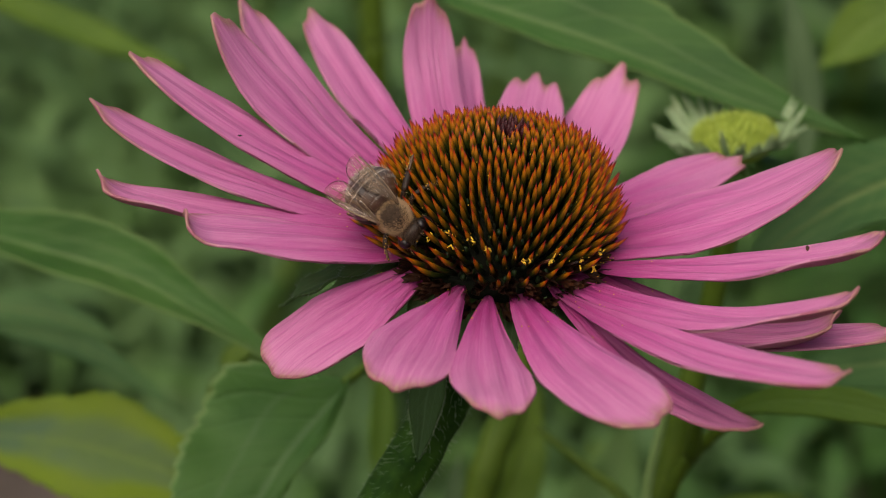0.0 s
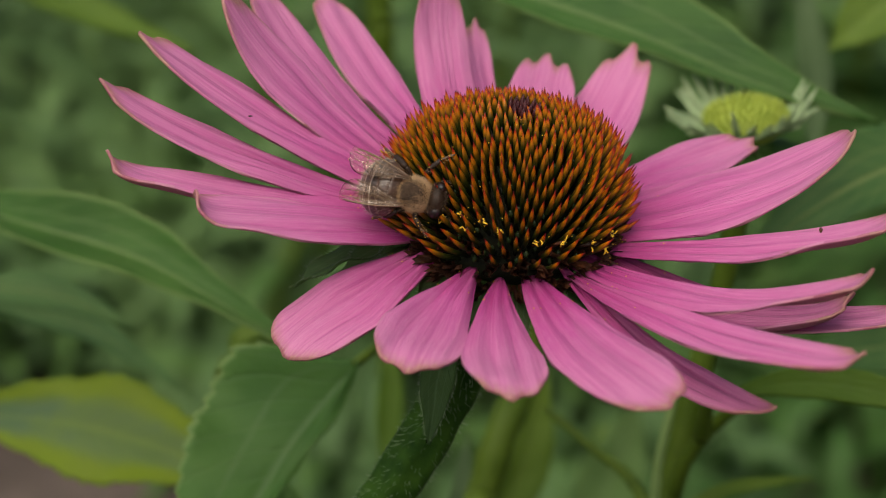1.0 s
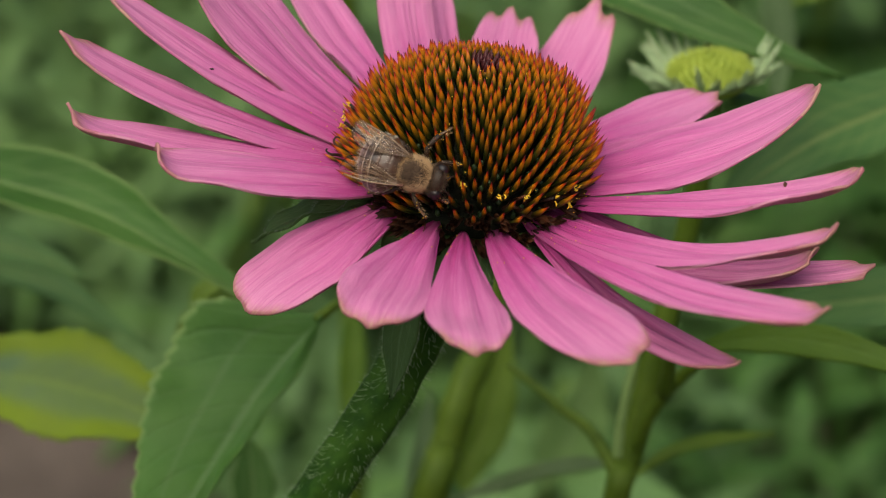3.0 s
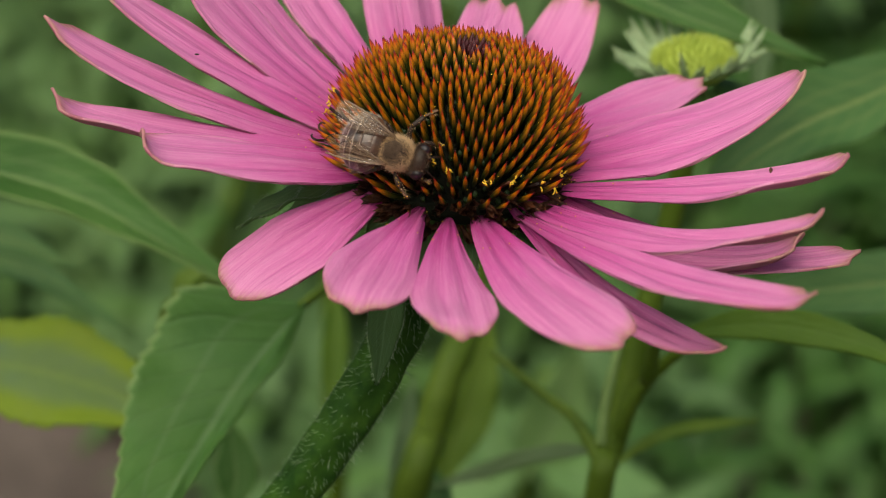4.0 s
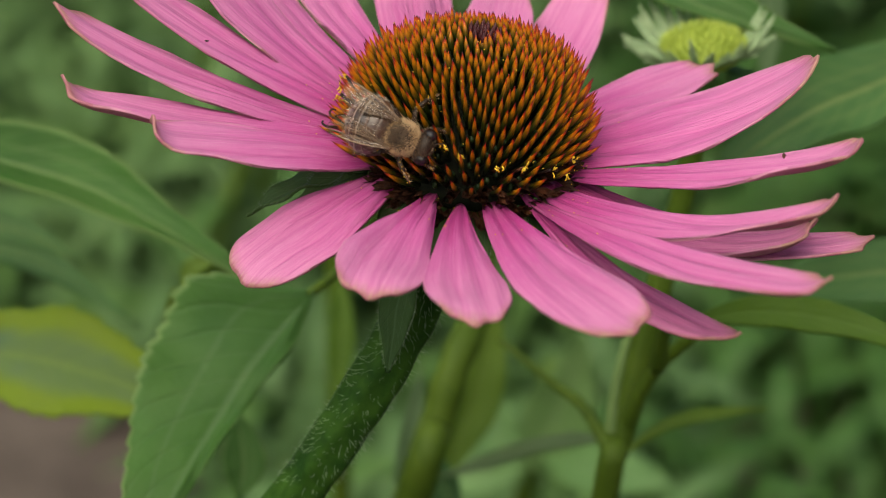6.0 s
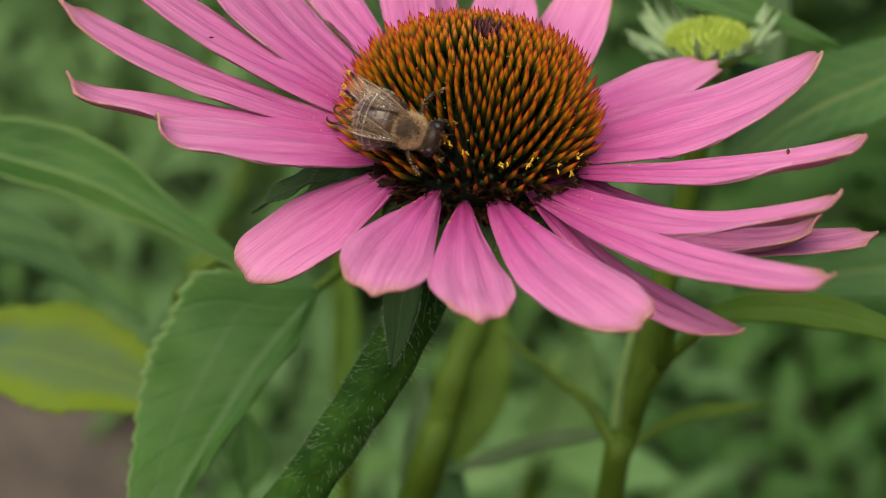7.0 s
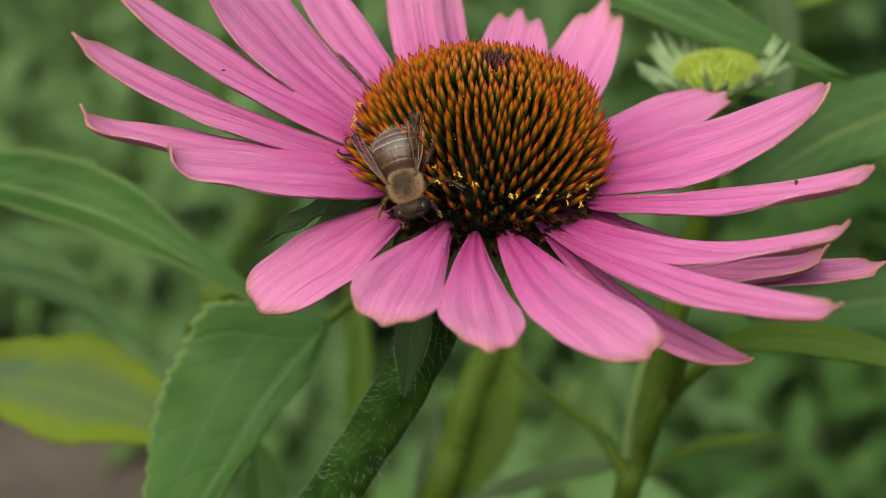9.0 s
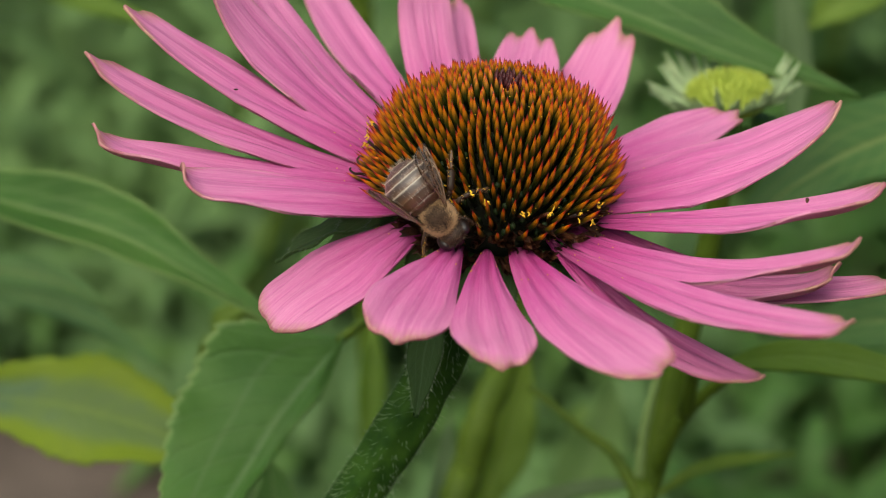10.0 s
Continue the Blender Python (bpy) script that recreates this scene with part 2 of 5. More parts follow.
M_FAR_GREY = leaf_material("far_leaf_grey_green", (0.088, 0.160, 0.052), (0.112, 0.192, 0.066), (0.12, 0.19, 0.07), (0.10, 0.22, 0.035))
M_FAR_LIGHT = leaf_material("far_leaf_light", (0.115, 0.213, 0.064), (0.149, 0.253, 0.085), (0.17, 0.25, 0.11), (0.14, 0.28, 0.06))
M_LEAF_OLIVE = leaf_material("leaf_olive_green", (0.065, 0.125, 0.010), (0.11, 0.18, 0.018), (0.17, 0.25, 0.05), (0.2, 0.34, 0.015))
M_BLADE = leaf_material("blade_olive_green", (0.062, 0.118, 0.007), (0.092, 0.155, 0.012), (0.11, 0.18, 0.03), (0.13, 0.25, 0.012))
M_STALK = plain_material("stalk_olive", (0.050, 0.088, 0.006), (0.092, 0.140, 0.012), 150.0, 0.55, 0.15)
M_TWIG = plain_material("twig_pale_green", (0.15, 0.23, 0.06), (0.22, 0.31, 0.10), 150.0, 0.55, 0.15)
M_BUD = plain_material("bud_yellow_green", (0.22, 0.30, 0.030), (0.40, 0.46, 0.07), 500.0, 0.6, 0.3)
M_BUD_RAY = plain_material("bud_ray_pale_green", (0.20, 0.29, 0.13), (0.36, 0.44, 0.24), 300.0, 0.5, 0.3)
M_SOIL = plain_material("soil_brown", (0.062, 0.047, 0.038), (0.135, 0.106, 0.086), 25.0, 0.9, 0.2, 0.8, 0.01)
M_FUR = plain_material("bee_fur_tan", (0.42, 0.255, 0.12), (0.64, 0.44, 0.25), 700.0, 0.6, 0.25)
M_DARK_FUR = plain_material("bee_fur_dark", (0.085, 0.052, 0.032), (0.19, 0.125, 0.075), 700.0, 0.6, 0.25)
M_BAND = plain_material("bee_band_pale", (0.40, 0.34, 0.26), (0.58, 0.51, 0.41), 700.0, 0.6, 0.25)
M_CHITIN = plain_material("bee_shell_dark", (0.014, 0.008, 0.005), (0.038, 0.020, 0.010), 800.0, 0.4, 0.2)
M_EYE = plain_material("bee_eye", (0.006, 0.004, 0.004), (0.016, 0.009, 0.008), 1200.0, 0.3, 0.35, 0.1)
M_ABDOMEN = abdomen_material()
M_ABDOMEN_FRONT = plain_material("abdomen_amber", (0.045, 0.024, 0.014), (0.13, 0.060, 0.026), 350.0, 0.28, 0.55)
M_WING = wing_material()
M_VEIN = plain_material("wing_vein", (0.13, 0.075, 0.040), (0.26, 0.17, 0.10), 600.0, 0.25, 0.6)
M_SEG = plain_material("leg_amber", (0.05, 0.025, 0.012), (0.13, 0.07, 0.03), 700.0, 0.4, 0.4)


# ---- mesh helpers ----
def part(name, mesh, material, parent=None, label=""):
    """One mesh object under a thing or a part."""
    if isinstance(mesh, bmesh.types.BMesh):
        me = bpy.data.meshes.new(name)
        mesh.to_mesh(me)
        mesh.free()
    else:
        me = mesh
    if not me.materials:
        me.materials.append(material)
    me.shade_smooth()
    ob = new(name, me)
    ob.parent = parent
    return tagged(ob, label)


def grid_mesh(name, rows, uvs, closed=False, caps=False):
    """A mesh from rows of points (a sheet, or a tube when closed)."""
    n, m = len(rows), len(rows[0])
    verts = [p for r in rows for p in r]
    faces, loops = [], []
    span = m if closed else m - 1
    for i in range(n - 1):
        for j in range(span):
            j2 = (j + 1) % m
            faces.append((i * m + j, i * m + j2, (i + 1) * m + j2, (i + 1) * m + j))
            a, b, c, d = uvs[i][j], uvs[i][j2], uvs[i + 1][j2], uvs[i + 1][j]
            if closed and j2 == 0:
                b, c = (1.0, b[1]), (1.0, c[1])
            loops += [a, b, c, d]
    if caps == "strip":
        for ring in (0, n - 1):
            for j in range(m // 2 - 1):
                k = m - 1 - j
                faces.append((ring * m + j, ring * m + k, ring * m + k - 1, ring * m + j + 1) if ring == 0 else (ring * m + j, ring * m + j + 1, ring * m + k - 1, ring * m + k))
                loops += [uvs[ring][j]] * 4
    elif caps:
        for ring in (0, n - 1):
            idx = [ring * m + j for j in range(m)]
            faces.append(tuple(idx[::-1] if ring == 0 else idx))
            loops += [uvs[ring][j] for j in range(m)]
    me = bpy.data.meshes.new(name)
    me.from_pydata([tuple(v) for v in verts], [], faces)
    layer = me.uv_layers.new(name="UVMap")
    layer.data.foreach_set("uv", [x for uv in loops for x in uv])
    me.update()
    return me


def sheet_mesh(name, P, U, thick, under=0.0):
    """A thin leaf with an upper and a lower face and a closed rim. P: array rows x cols x 3."""
    P = np.asarray(P, float)
    n, m, _ = P.shape
    du = np.gradient(P, axis=1)
    dv = np.gradient(P, axis=0)
    nr = np.cross(du, dv)
    nr /= np.maximum(np.linalg.norm(nr, axis=2, keepdims=True), 1e-12)
    low = P - nr * thick
    # a ring around each cross-section: upper side, then back along the lower side
    rows = np.concatenate([P, low[:, ::-1]], axis=1)
    uv = [[U[i][j] for j in range(m)] + [(U[i][j][0] + under, U[i][j][1]) for j in range(m - 1, -1, -1)] for i in range(n)]
    return grid_mesh(name, rows.tolist(), uv, closed=True, caps="strip")


def tube(name, points, radii, sides=8, flat=1.0, up=(0, 0, 1)):
    """A tapered tube along points; v runs along it."""
    pts = [Vector(p) for p in points]
    rows, uvs = [], []
    ref = Vector(up)
    for i, p in enumerate(pts):
        d = (pts[min(i + 1, len(pts) - 1)] - pts[max(i - 1, 0)]).normalized()
        a = d.cross(ref)
        if a.length < 1e-6:
            a = d.orthogonal()
        a.normalize()
        b = a.cross(d).normalized()
        r = radii[i] if hasattr(radii, "__len__") else radii
        rows.append([tuple(p + a * (math.cos(2 * math.pi * j / sides) * r) + b * (math.sin(2 * math.pi * j / sides) * r * flat)) for j in range(sides)])
        uvs.append([(j / sides, i / (len(pts) - 1)) for j in range(sides)])
    return grid_mesh(name, rows, uvs, closed=True, caps=True)


def blob(name, rx, ry, rz, centre=(0, 0, 0), seg=20, rings=12, lump=0.0, freq=1.0):
    """An ellipsoid with a slightly uneven skin."""
    rows, uvs = [], []
    for i in range(rings + 1):
        th = math.pi * (i + 0.02) / (rings + 0.04)
        row = []
        for j in range(seg):
            ph = 2 * math.pi * j / seg
            d = Vector((math.sin(th) * math.cos(ph), math.sin(th) * math.sin(ph), math.cos(th)))
            k = 1 + lump * noise.noise(d * freq)
            row.append((centre[0] + d.x * rx * k, centre[1] + d.y * ry * k, centre[2] + d.z * rz * k))
        rows.append(row)
        uvs.append([(j / seg, i / rings) for j in range(seg)])
    return grid_mesh(name, rows[::-1], uvs[::-1], closed=True, caps=True)


def join_meshes(name, meshes):
    """Several meshes as one (for hair and other stuff)."""
    verts, faces, uvs, base = [], [], [], 0
    for me in meshes:
        verts += [tuple(v.co) for v in me.vertices]
        faces += [tuple(base + i for i in p.vertices) for p in me.polygons]
        uvs += [tuple(d.uv) for d in me.uv_layers[0].data]
        base += len(me.vertices)
    out = bpy.data.meshes.new(name)
    out.from_pydata(verts, [], faces)
    layer = out.uv_layers.new(name="UVMap")
    layer.data.foreach_set("uv", [x for uv in uvs for x in uv])
    for me in meshes:
        bpy.data.meshes.remove(me)
    return out


def bezier(points, n):
    """A smooth line through the points (Catmull-Rom)."""
    p = [Vector(q) for q in points]
    p = [2 * p[0] - p[1]] + p + [2 * p[-1] - p[-2]]
    out, spans = [], len(p) - 3
    for i in range(n):
        x = i / (n - 1) * spans
        k = min(int(x), spans - 1)
        t = x - k
        a, b, c, d = p[k:k + 4]
        out.append(0.5 * ((2 * b) + (c - a) * t + (2 * a - 5 * b + 4 * c - d) * t * t + (3 * b - a - 3 * c + d) * t ** 3))
    return out


def hairs(name, spots, length, radius, lean=0.0):
    """Many fine hairs as one mesh: spots are (place, direction)."""
    verts, faces, uvs = [], [], []
    for p, d in spots:
        d = d.normalized()
        a = d.orthogonal().normalized()
        b = d.cross(a)
        k = random.uniform(0.6, 1.25) * length
        side = Vector((random.uniform(-1, 1), random.uniform(-1, 1), random.uniform(-1, 1))) * (lean * k)
        i = len(verts)
        for q in range(3):
            w = 2 * math.pi * q / 3
            verts.append(tuple(p + (a * math.cos(w) + b * math.sin(w)) * radius))
        for q in range(3):
            w = 2 * math.pi * q / 3
            verts.append(tuple(p + d * k * 0.6 + side * 0.4 + (a * math.cos(w) + b * math.sin(w)) * radius * 0.7))
        verts.append(tuple(p + d * k + side))
        for q in range(3):
            r = (q + 1) % 3
            faces += [(i + q, i + r, i + 3 + r, i + 3 + q), (i + 3 + q, i + 3 + r, i + 6)]
            uvs += [(0, 0), (1, 0), (1, 0.6), (0, 0.6), (0, 0.6), (1, 0.6), (0.5, 1)]
    me = bpy.data.meshes.new(name)
    me.from_pydata(verts, [], faces)
    layer = me.uv_layers.new(name="UVMap")
    layer.data.foreach_set("uv", [x for uv in uvs for x in uv])
    return me


# ---- ground ----
def ground():
    n = 90
    xs = np.sign(np.linspace(-1, 1, n)) * np.abs(np.linspace(-1, 1, n)) ** 3 * 60
    rows, uvs = [], []
    for i in range(n):
        row = []
        for j in range(n):
            x, y = xs[j], xs[i] + 0.6
            near = math.exp(-(x * x + (y - 0.6) ** 2) / 9)
            z = 0.02 * noise.noise(Vector((x * 3, y * 3, 0))) + 0.012 * near * noise.noise(Vector((x * 14, y * 14, 4)))
            row.append((x, y, z))
        rows.append(row)
        uvs.append([(j / n, i / n) for j in range(n)])
    g = part("ground", grid_mesh("ground", rows, uvs), M_SOIL)
    tagged(g, "bare brown garden soil with small clods", "ground", kind="structure")


ground()


# ---- the coneflower ----
FLOWER = Matrix.Translation((0, 0, 0.55)) @ pose(0, 0, 0, 4.22, 5.78, 0.43)
coneflower = new("coneflower")
tagged(coneflower, "pink coneflower in bloom, orange spiny cone, bent hairy stem", "flower")


def fl(x, y, z):
    """From the flower's own millimetres to the world."""
    return FLOWER @ Vector((x / 1000, y / 1000, z / 1000))


COUNT = [0]
GRAINS = []


def petal(az, length, e0, e1, width, bend, twist, r0, neck, curl=0, notch=0.035, start=0.62, roll=0.45):
    """A ray petal: direction, length, rise at its root and its end (degrees), width, sideways bend, twist, root radius, neck width; curl lifts the very tip, roll (mm) its edges."""
    COUNT[0] += 1
    seed = COUNT[0] * 7.3
    n, m, fine = 42, 21, 240
    ss = np.linspace(0, 1, fine + 1)
    el = np.radians(e0 + (e1 - e0) * ss ** 1.6 + curl * np.clip((ss - 0.82) / 0.18, 0, 1) ** 1.5)
    hd = np.radians(az + bend * ss)
    d = np.stack([np.cos(el) * np.cos(hd), np.cos(el) * np.sin(hd), np.sin(el)], 1)
    a0 = math.radians(az)
    c = np.concatenate([[[0, 0, 0]], np.cumsum((d[1:] + d[:-1]) / 2 * length / fine, 0)]) + np.array([r0 * math.cos(a0), r0 * math.sin(a0), 0])
    side = np.stack([-np.sin(hd), np.cos(hd), 0 * hd], 1)
    up = np.cross(d, side)
    tw = np.radians(twist) * ss
    sd = side * np.cos(tw)[:, None] + up * np.sin(tw)[:, None]
    un = up * np.cos(tw)[:, None] - side * np.sin(tw)[:, None]
    P = np.zeros((n, m, 3))
    U = [[(0, 0)] * m for _ in range(n)]
    for j in range(m):
        u = math.sin(math.pi / 2 * (-1 + 2 * j / (m - 1)))
        uu = max(-0.999, min(0.999, u))
        reach = start + (1 - start) * (1 - abs(uu) ** 2) ** (1 / 2.6)
        teeth = notch * (0.5 + 0.5 * math.cos(2 * math.pi * 1.5 * u + math.pi * (1 + 0.3 * math.sin(seed)))) * (1 - u * u)
        reach -= teeth
        for i in range(n):
            v = i / (n - 1)
            s = v * reach
            k = s * fine
            q = min(int(k), fine - 1)
            fr = k - q
            w = width / 2 * min(1.0, neck + 1.3 * s ** 0.9)
            ridge = (0.20 if 50 < az < 165 else 0.36) * math.cos((u + 0.25 * noise.noise(Vector((s * 1.7, seed, 9)))) * math.pi * 3.0) * min(1, s * 5) * (1 - 0.6 * s)
            ripple = 0.55 * noise.noise(Vector((u * 1.2, s * 3.2, seed))) * min(1, s * 3) + 0.14 * noise.noise(Vector((u * 3, s * 6, seed + 5)))
            cup = 0.55 * u * u * (0.5 - 0.8 * s) * (width / 9)
            edge = 0.22 * noise.noise(Vector((s * 3.5, seed, 1 if u > 0 else 4))) * abs(u) ** 3
            k1 = min(1.0, max(0.0, (s - 0.45) / 0.45))
            lip = roll * abs(u) ** 5 * k1 * k1 * (3 - 2 * k1) * (1.0 if (u > 0) == (math.cos(math.radians(az)) < 0) else 0.35)
            cc = c[q] * (1 - fr) + c[q + 1] * fr
            P[i, j] = (cc + sd[q] * (w * u + edge) + un[q] * (ridge + ripple - cup + lip)) / 1000
            U[i][j] = (0.5 + 0.5 * u, v)
    for k in range(5):
        i, j = random.randint(1, 12), random.randint(3, m - 4)
        GRAINS.append((P[i, j] * 1000, un[int(i * 4)]))
    me = sheet_mesh("petal", P[:, ::-1], [r[::-1] for r in U], 0.00032, 2.0)
    me.transform(FLOWER)
    part("petal", me, M_PETAL, coneflower)


petal(187.9, 38.9, 6.3, 13.5, 7.1, -3.1, 9.2, 10.8, 0.38, curl=55, start=0.5, roll=2.4)
petal(199.4, 30.7, 10.2, 10.7, 8.5, -3.7, 1.8, 10.4, 0.42, curl=95, start=0.55, roll=2.2)
petal(177.5, 40.9, 8.4, 31.5, 7.5, -2.7, 1.8, 11.0, 0.17, curl=15, start=0.42, roll=1.9)
petal(167.4, 39.2, 17.3, 31.1, 8.3, -1.8, 7.6, 10.8, 0.24, start=0.42, roll=0.9)
petal(154.6, 35.0, 17.0, 53.6, 8.8, 1.0, 0.5, 10.7, 0.18, start=0.42)
petal(141.7, 37.1, 8.0, 42.9, 7.5, -8.1, 5.6, 10.7, 0.28, start=0.45)
petal(125.2, 34.6, 6.9, 29.8, 7.7, -0.1, 8.0, 10.4, 0.23, start=0.42)
petal(106.5, 33.6, -9.0, 78.4, 7.3, -4.7, 4.6, 10.1, 0.42)
petal(94.8, 33.8, -8.8, 28.0, 3.9, 2.0, 4.8, 9.9, 0.42)
petal(80.9, 29.5, -4.7, 11.9, 8.6, 0.6, 5.1, 10.0, 0.42, notch=0.09)
petal(66.9, 36.3, -19.0, 43.6, 9.6, -1.3, -0.2, 9.7, 0.42, notch=0.07, start=0.5)
petal(35.8, 29.8, -4.5, 7.7, 8.5, 2.3, -7.4, 10.0, 0.25, start=0.6)
petal(2.9, 33.7, 15.4, 50.6, 13.8, -8.4, -9.1, 10.3, 0.46, start=0.45, curl=20, roll=1.1)
petal(337.2, 37.8, 17.3, 37.3, 6.5, 0.5, -0.2, 11.2, 0.33, curl=25, roll=1.9)
petal(316.5, 40.5, 9.3, 47.1, 6.2, 15.7, -2.2, 10.8, 0.51, curl=20, start=0.5, roll=1.9)
petal(329.0, 35.0, -15.0, 42.0, 7.0, 22.0, -8.0, 10.0, 0.15, curl=40, roll=2.4)
petal(337.3, 39.2, -13.0, 34.6, 5.9, 5.4, 2.1, 10.6, 0.42, roll=1.0)
petal(304.4, 47.1, 13.8, 29.9, 6.5, 6.5, 8.9, 12.6, 0.24, start=0.5, curl=25, roll=1.9)
petal(304.1, 36.7, -8.2, 23.3, 6.4, 7.1, 3.0, 10.5, 0.16, curl=30, start=0.5, roll=1.0)
petal(281.9, 38.6, 12.2, 18.9, 10.2, 15.0, 14.0, 11.6, 0.25, curl=0, start=0.6)
petal(264.1, 31.5, 9.5, 19.5, 8.8, 12.5, 1.8, 12.3, 0.12, curl=-40, start=0.7, notch=0.03)
petal(247.8, 27.5, 9.3, 11.4, 9.7, 9.7, -8.6, 11.5, 0.12, curl=-40, start=0.7, notch=0.03)
petal(215.4, 23.7, -19.1, -15.9, 10.3, 7.6, 1.0, 10.3, 0.24, curl=-40, start=0.7, notch=0.018)


# two small blemishes on the petals
for spot, across, along, tone in (((-0.0308, 0.0053, 0.5609), 0.00034, 0.00012, "dark hole chewed in the petal"), ((0.0350, -0.0125, 0.5556), 0.00030, 0.00045, "small brown spot on the petal")):
    me = blob("petal_spot", across, along, 0.00012, (0, 0, 0), 10, 6, 0.25, 3)
    me.transform(Matrix.Translation(spot) @ pose(0, 0, 0, 38, 10, 20))
    part("petal_spot", me, M_CHITIN if along < across else M_FLORET, coneflower, tone)


def dome(theta, az, R, H):
    """A place and the outward normal on the cone's dome, which leans back a little."""
    z = H * max(0.0, math.cos(theta)) ** 0.85 if theta < math.pi / 2 else H * math.cos(theta)
    p = Vector((R * math.sin(theta) * math.cos(az), R * math.sin(theta) * math.sin(az) + 0.13 * z, z))
    nr = Vector((math.sin(theta) * math.cos(az) / R, math.sin(theta) * math.sin(az) / R + 0.01 * math.cos(theta), math.cos(theta) / H)).normalized()
    return p, nr


def spine_mesh(name, length=5.6, radius=0.78, bow=0.35):
    pts, rad = [], []
    for i, (t, r) in enumerate(((0, 0.75), (0.4, 0.95), (0.58, 1.0), (0.71, 0.86), (0.84, 0.52), (0.94, 0.2), (1.0, 0.02))):
        pts.append((bow * math.sin(t * math.pi) / 1000, 0, length * t / 1000))
        rad.append(radius * r / 1000)
    return tube(name, pts, rad, 6, 0.8, (0, 1, 0))


def cone():
    rows, uvs = [], []
    for i in range(25):
        th = math.radians(2 + 98 * i / 24)
        row = []
        for j in range(48):
            a = 2 * math.pi * j / 48
            k = 1 + 0.02 * noise.noise(Vector((math.cos(a) * 4, math.sin(a) * 4, th * 5)))
            p, nr = dome(th, a, 9.6 * k, 12.6 * k)
            row.append(tuple(fl(p.x - 0.9 * math.sin(th), p.y, p.z)))
        rows.append(row)
        uvs.append([(j / 48, i / 24) for j in range(48)])
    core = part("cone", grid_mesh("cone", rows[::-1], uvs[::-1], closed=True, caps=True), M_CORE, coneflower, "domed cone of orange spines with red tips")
    kinds = [spine_mesh("spine", 7.2, 0.37, 0.3), spine_mesh("spine", 7.6, 0.36, 0.4), spine_mesh("spine", 6.9, 0.38, 0.2)]
    small = [spine_mesh("spine", 3.7, 0.46, 0.1), spine_mesh("spine", 4.1, 0.44, 0.15)]
    rest, near = [], 0
    total = 740
    golden = math.pi * (3 - math.sqrt(5))
    for i in range(total):
        q = (i + 0.6) / total
        th = math.acos(1 - q * 1.05)
        az = i * golden + 0.4
        deg = math.degrees(th)
        p, nr = dome(th, az, 9.8, 12.2)
        leftish = max(0.0, -math.cos(az))
        p.x -= 0.9 * math.sin(th) * (0.35 - 0.65 * math.cos(az))
        lift = 1.45 if math.degrees(th) < 50 else 1.45 - 0.65 * (math.degrees(th) - 50) / 40
        d = (nr + Vector((-0.15 - 0.16 * leftish, 0.20, lift - 0.2 * leftish))).normalized()
        d = (d + Vector((random.uniform(-1, 1), random.uniform(-1, 1), random.uniform(-1, 1))) * 0.03).normalized()
        young = deg < 9
        me = random.choice(small if young else kinds)
        z = d
        x = (nr - z * nr.dot(z))
        x = x.normalized() if x.length > 1e-3 else z.orthogonal().normalized()
        y = z.cross(x)
        m = FLOWER @ (Matrix.Translation(p / 1000) @ Matrix((x, y, z)).transposed().to_4x4())
        size = 0.53 + 0.45 * min(1, max(0, (deg - 22) / 45))
        size *= 1 - 0.30 * max(0.0, math.sin(az)) * min(1, deg / 30)
        if young:
            size = 0.66
        slim = 1.12 - 0.14 * min(1, max(0, (deg - 38) / 34))
        m = m @ Matrix.Diagonal((slim, slim, size * random.uniform(0.93, 1.06), 1))
        # the lowest rows have lost some
        if deg > 72 and random.random() < 0.14:
            continue
        front = p.y < 3.0 or q < 0.12
        if front and near < 300:
            near += 1
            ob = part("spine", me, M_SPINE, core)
            ob.matrix_world = m
        else:
            c = me.copy()
            c.transform(m)
            rest.append(c)
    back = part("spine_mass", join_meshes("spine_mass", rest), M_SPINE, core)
    tagged(back, kind="stuff")

    # green unopened florets, deep between the spines
    beads = []
    for i in range(60, total):
        q = (i + 0.6) / total
        th = math.acos(1 - q * 1.05)
        az = i * golden + 0.4 + golden * 0.5
        p, nr = dome(th, az, 9.8, 12.2)
        if p.y > 2 or math.degrees(th) < 40 or i % 2:
            continue
        o = p + (nr + Vector((0, 0, 0.7))).normalized() * random.uniform(1.6, 2.4)
        beads.append(blob("b", 0.00036, 0.00036, 0.00046, fl(*o), 6, 5))
    tagged(part("floret_bud_mass", join_meshes("floret_bud_mass", beads), M_BEAD, core, "dark green unopened florets between the spines"), kind="stuff")

    # withered florets round the foot of the cone: torn brown tubes
    fl_kinds = []
    for k in range(5):
        rows, uvs = [], []
        for i in range(7):
            t = i / 6
            r = 0.34 + 0.42 * t ** 1.5 + 0.06 * math.sin(t * 9 + k)
            row = []
            for j in range(10):
                a = 2 * math.pi * j / 10
                torn = (0.9 if j % 2 else -0.5) * t ** 3 * (0.7 + 0.5 * math.sin(j * 1.7 + k))
                row.append(((r * math.cos(a) * (1 + 0.25 * math.sin(3 * a + k)) + 0.35 * t * t * math.sin(k * 2)) / 1000, (r * math.sin(a) * (1 + 0.2 * math.cos(2 * a + k)) + 0.3 * t * t * math.cos(k * 2)) / 1000, (3.4 * t + torn) / 1000))
            rows.append(row)
            uvs.append([(j / 10, t) for j in range(10)])
        fl_kinds.append(grid_mesh("withered_floret", rows, uvs, closed=True))
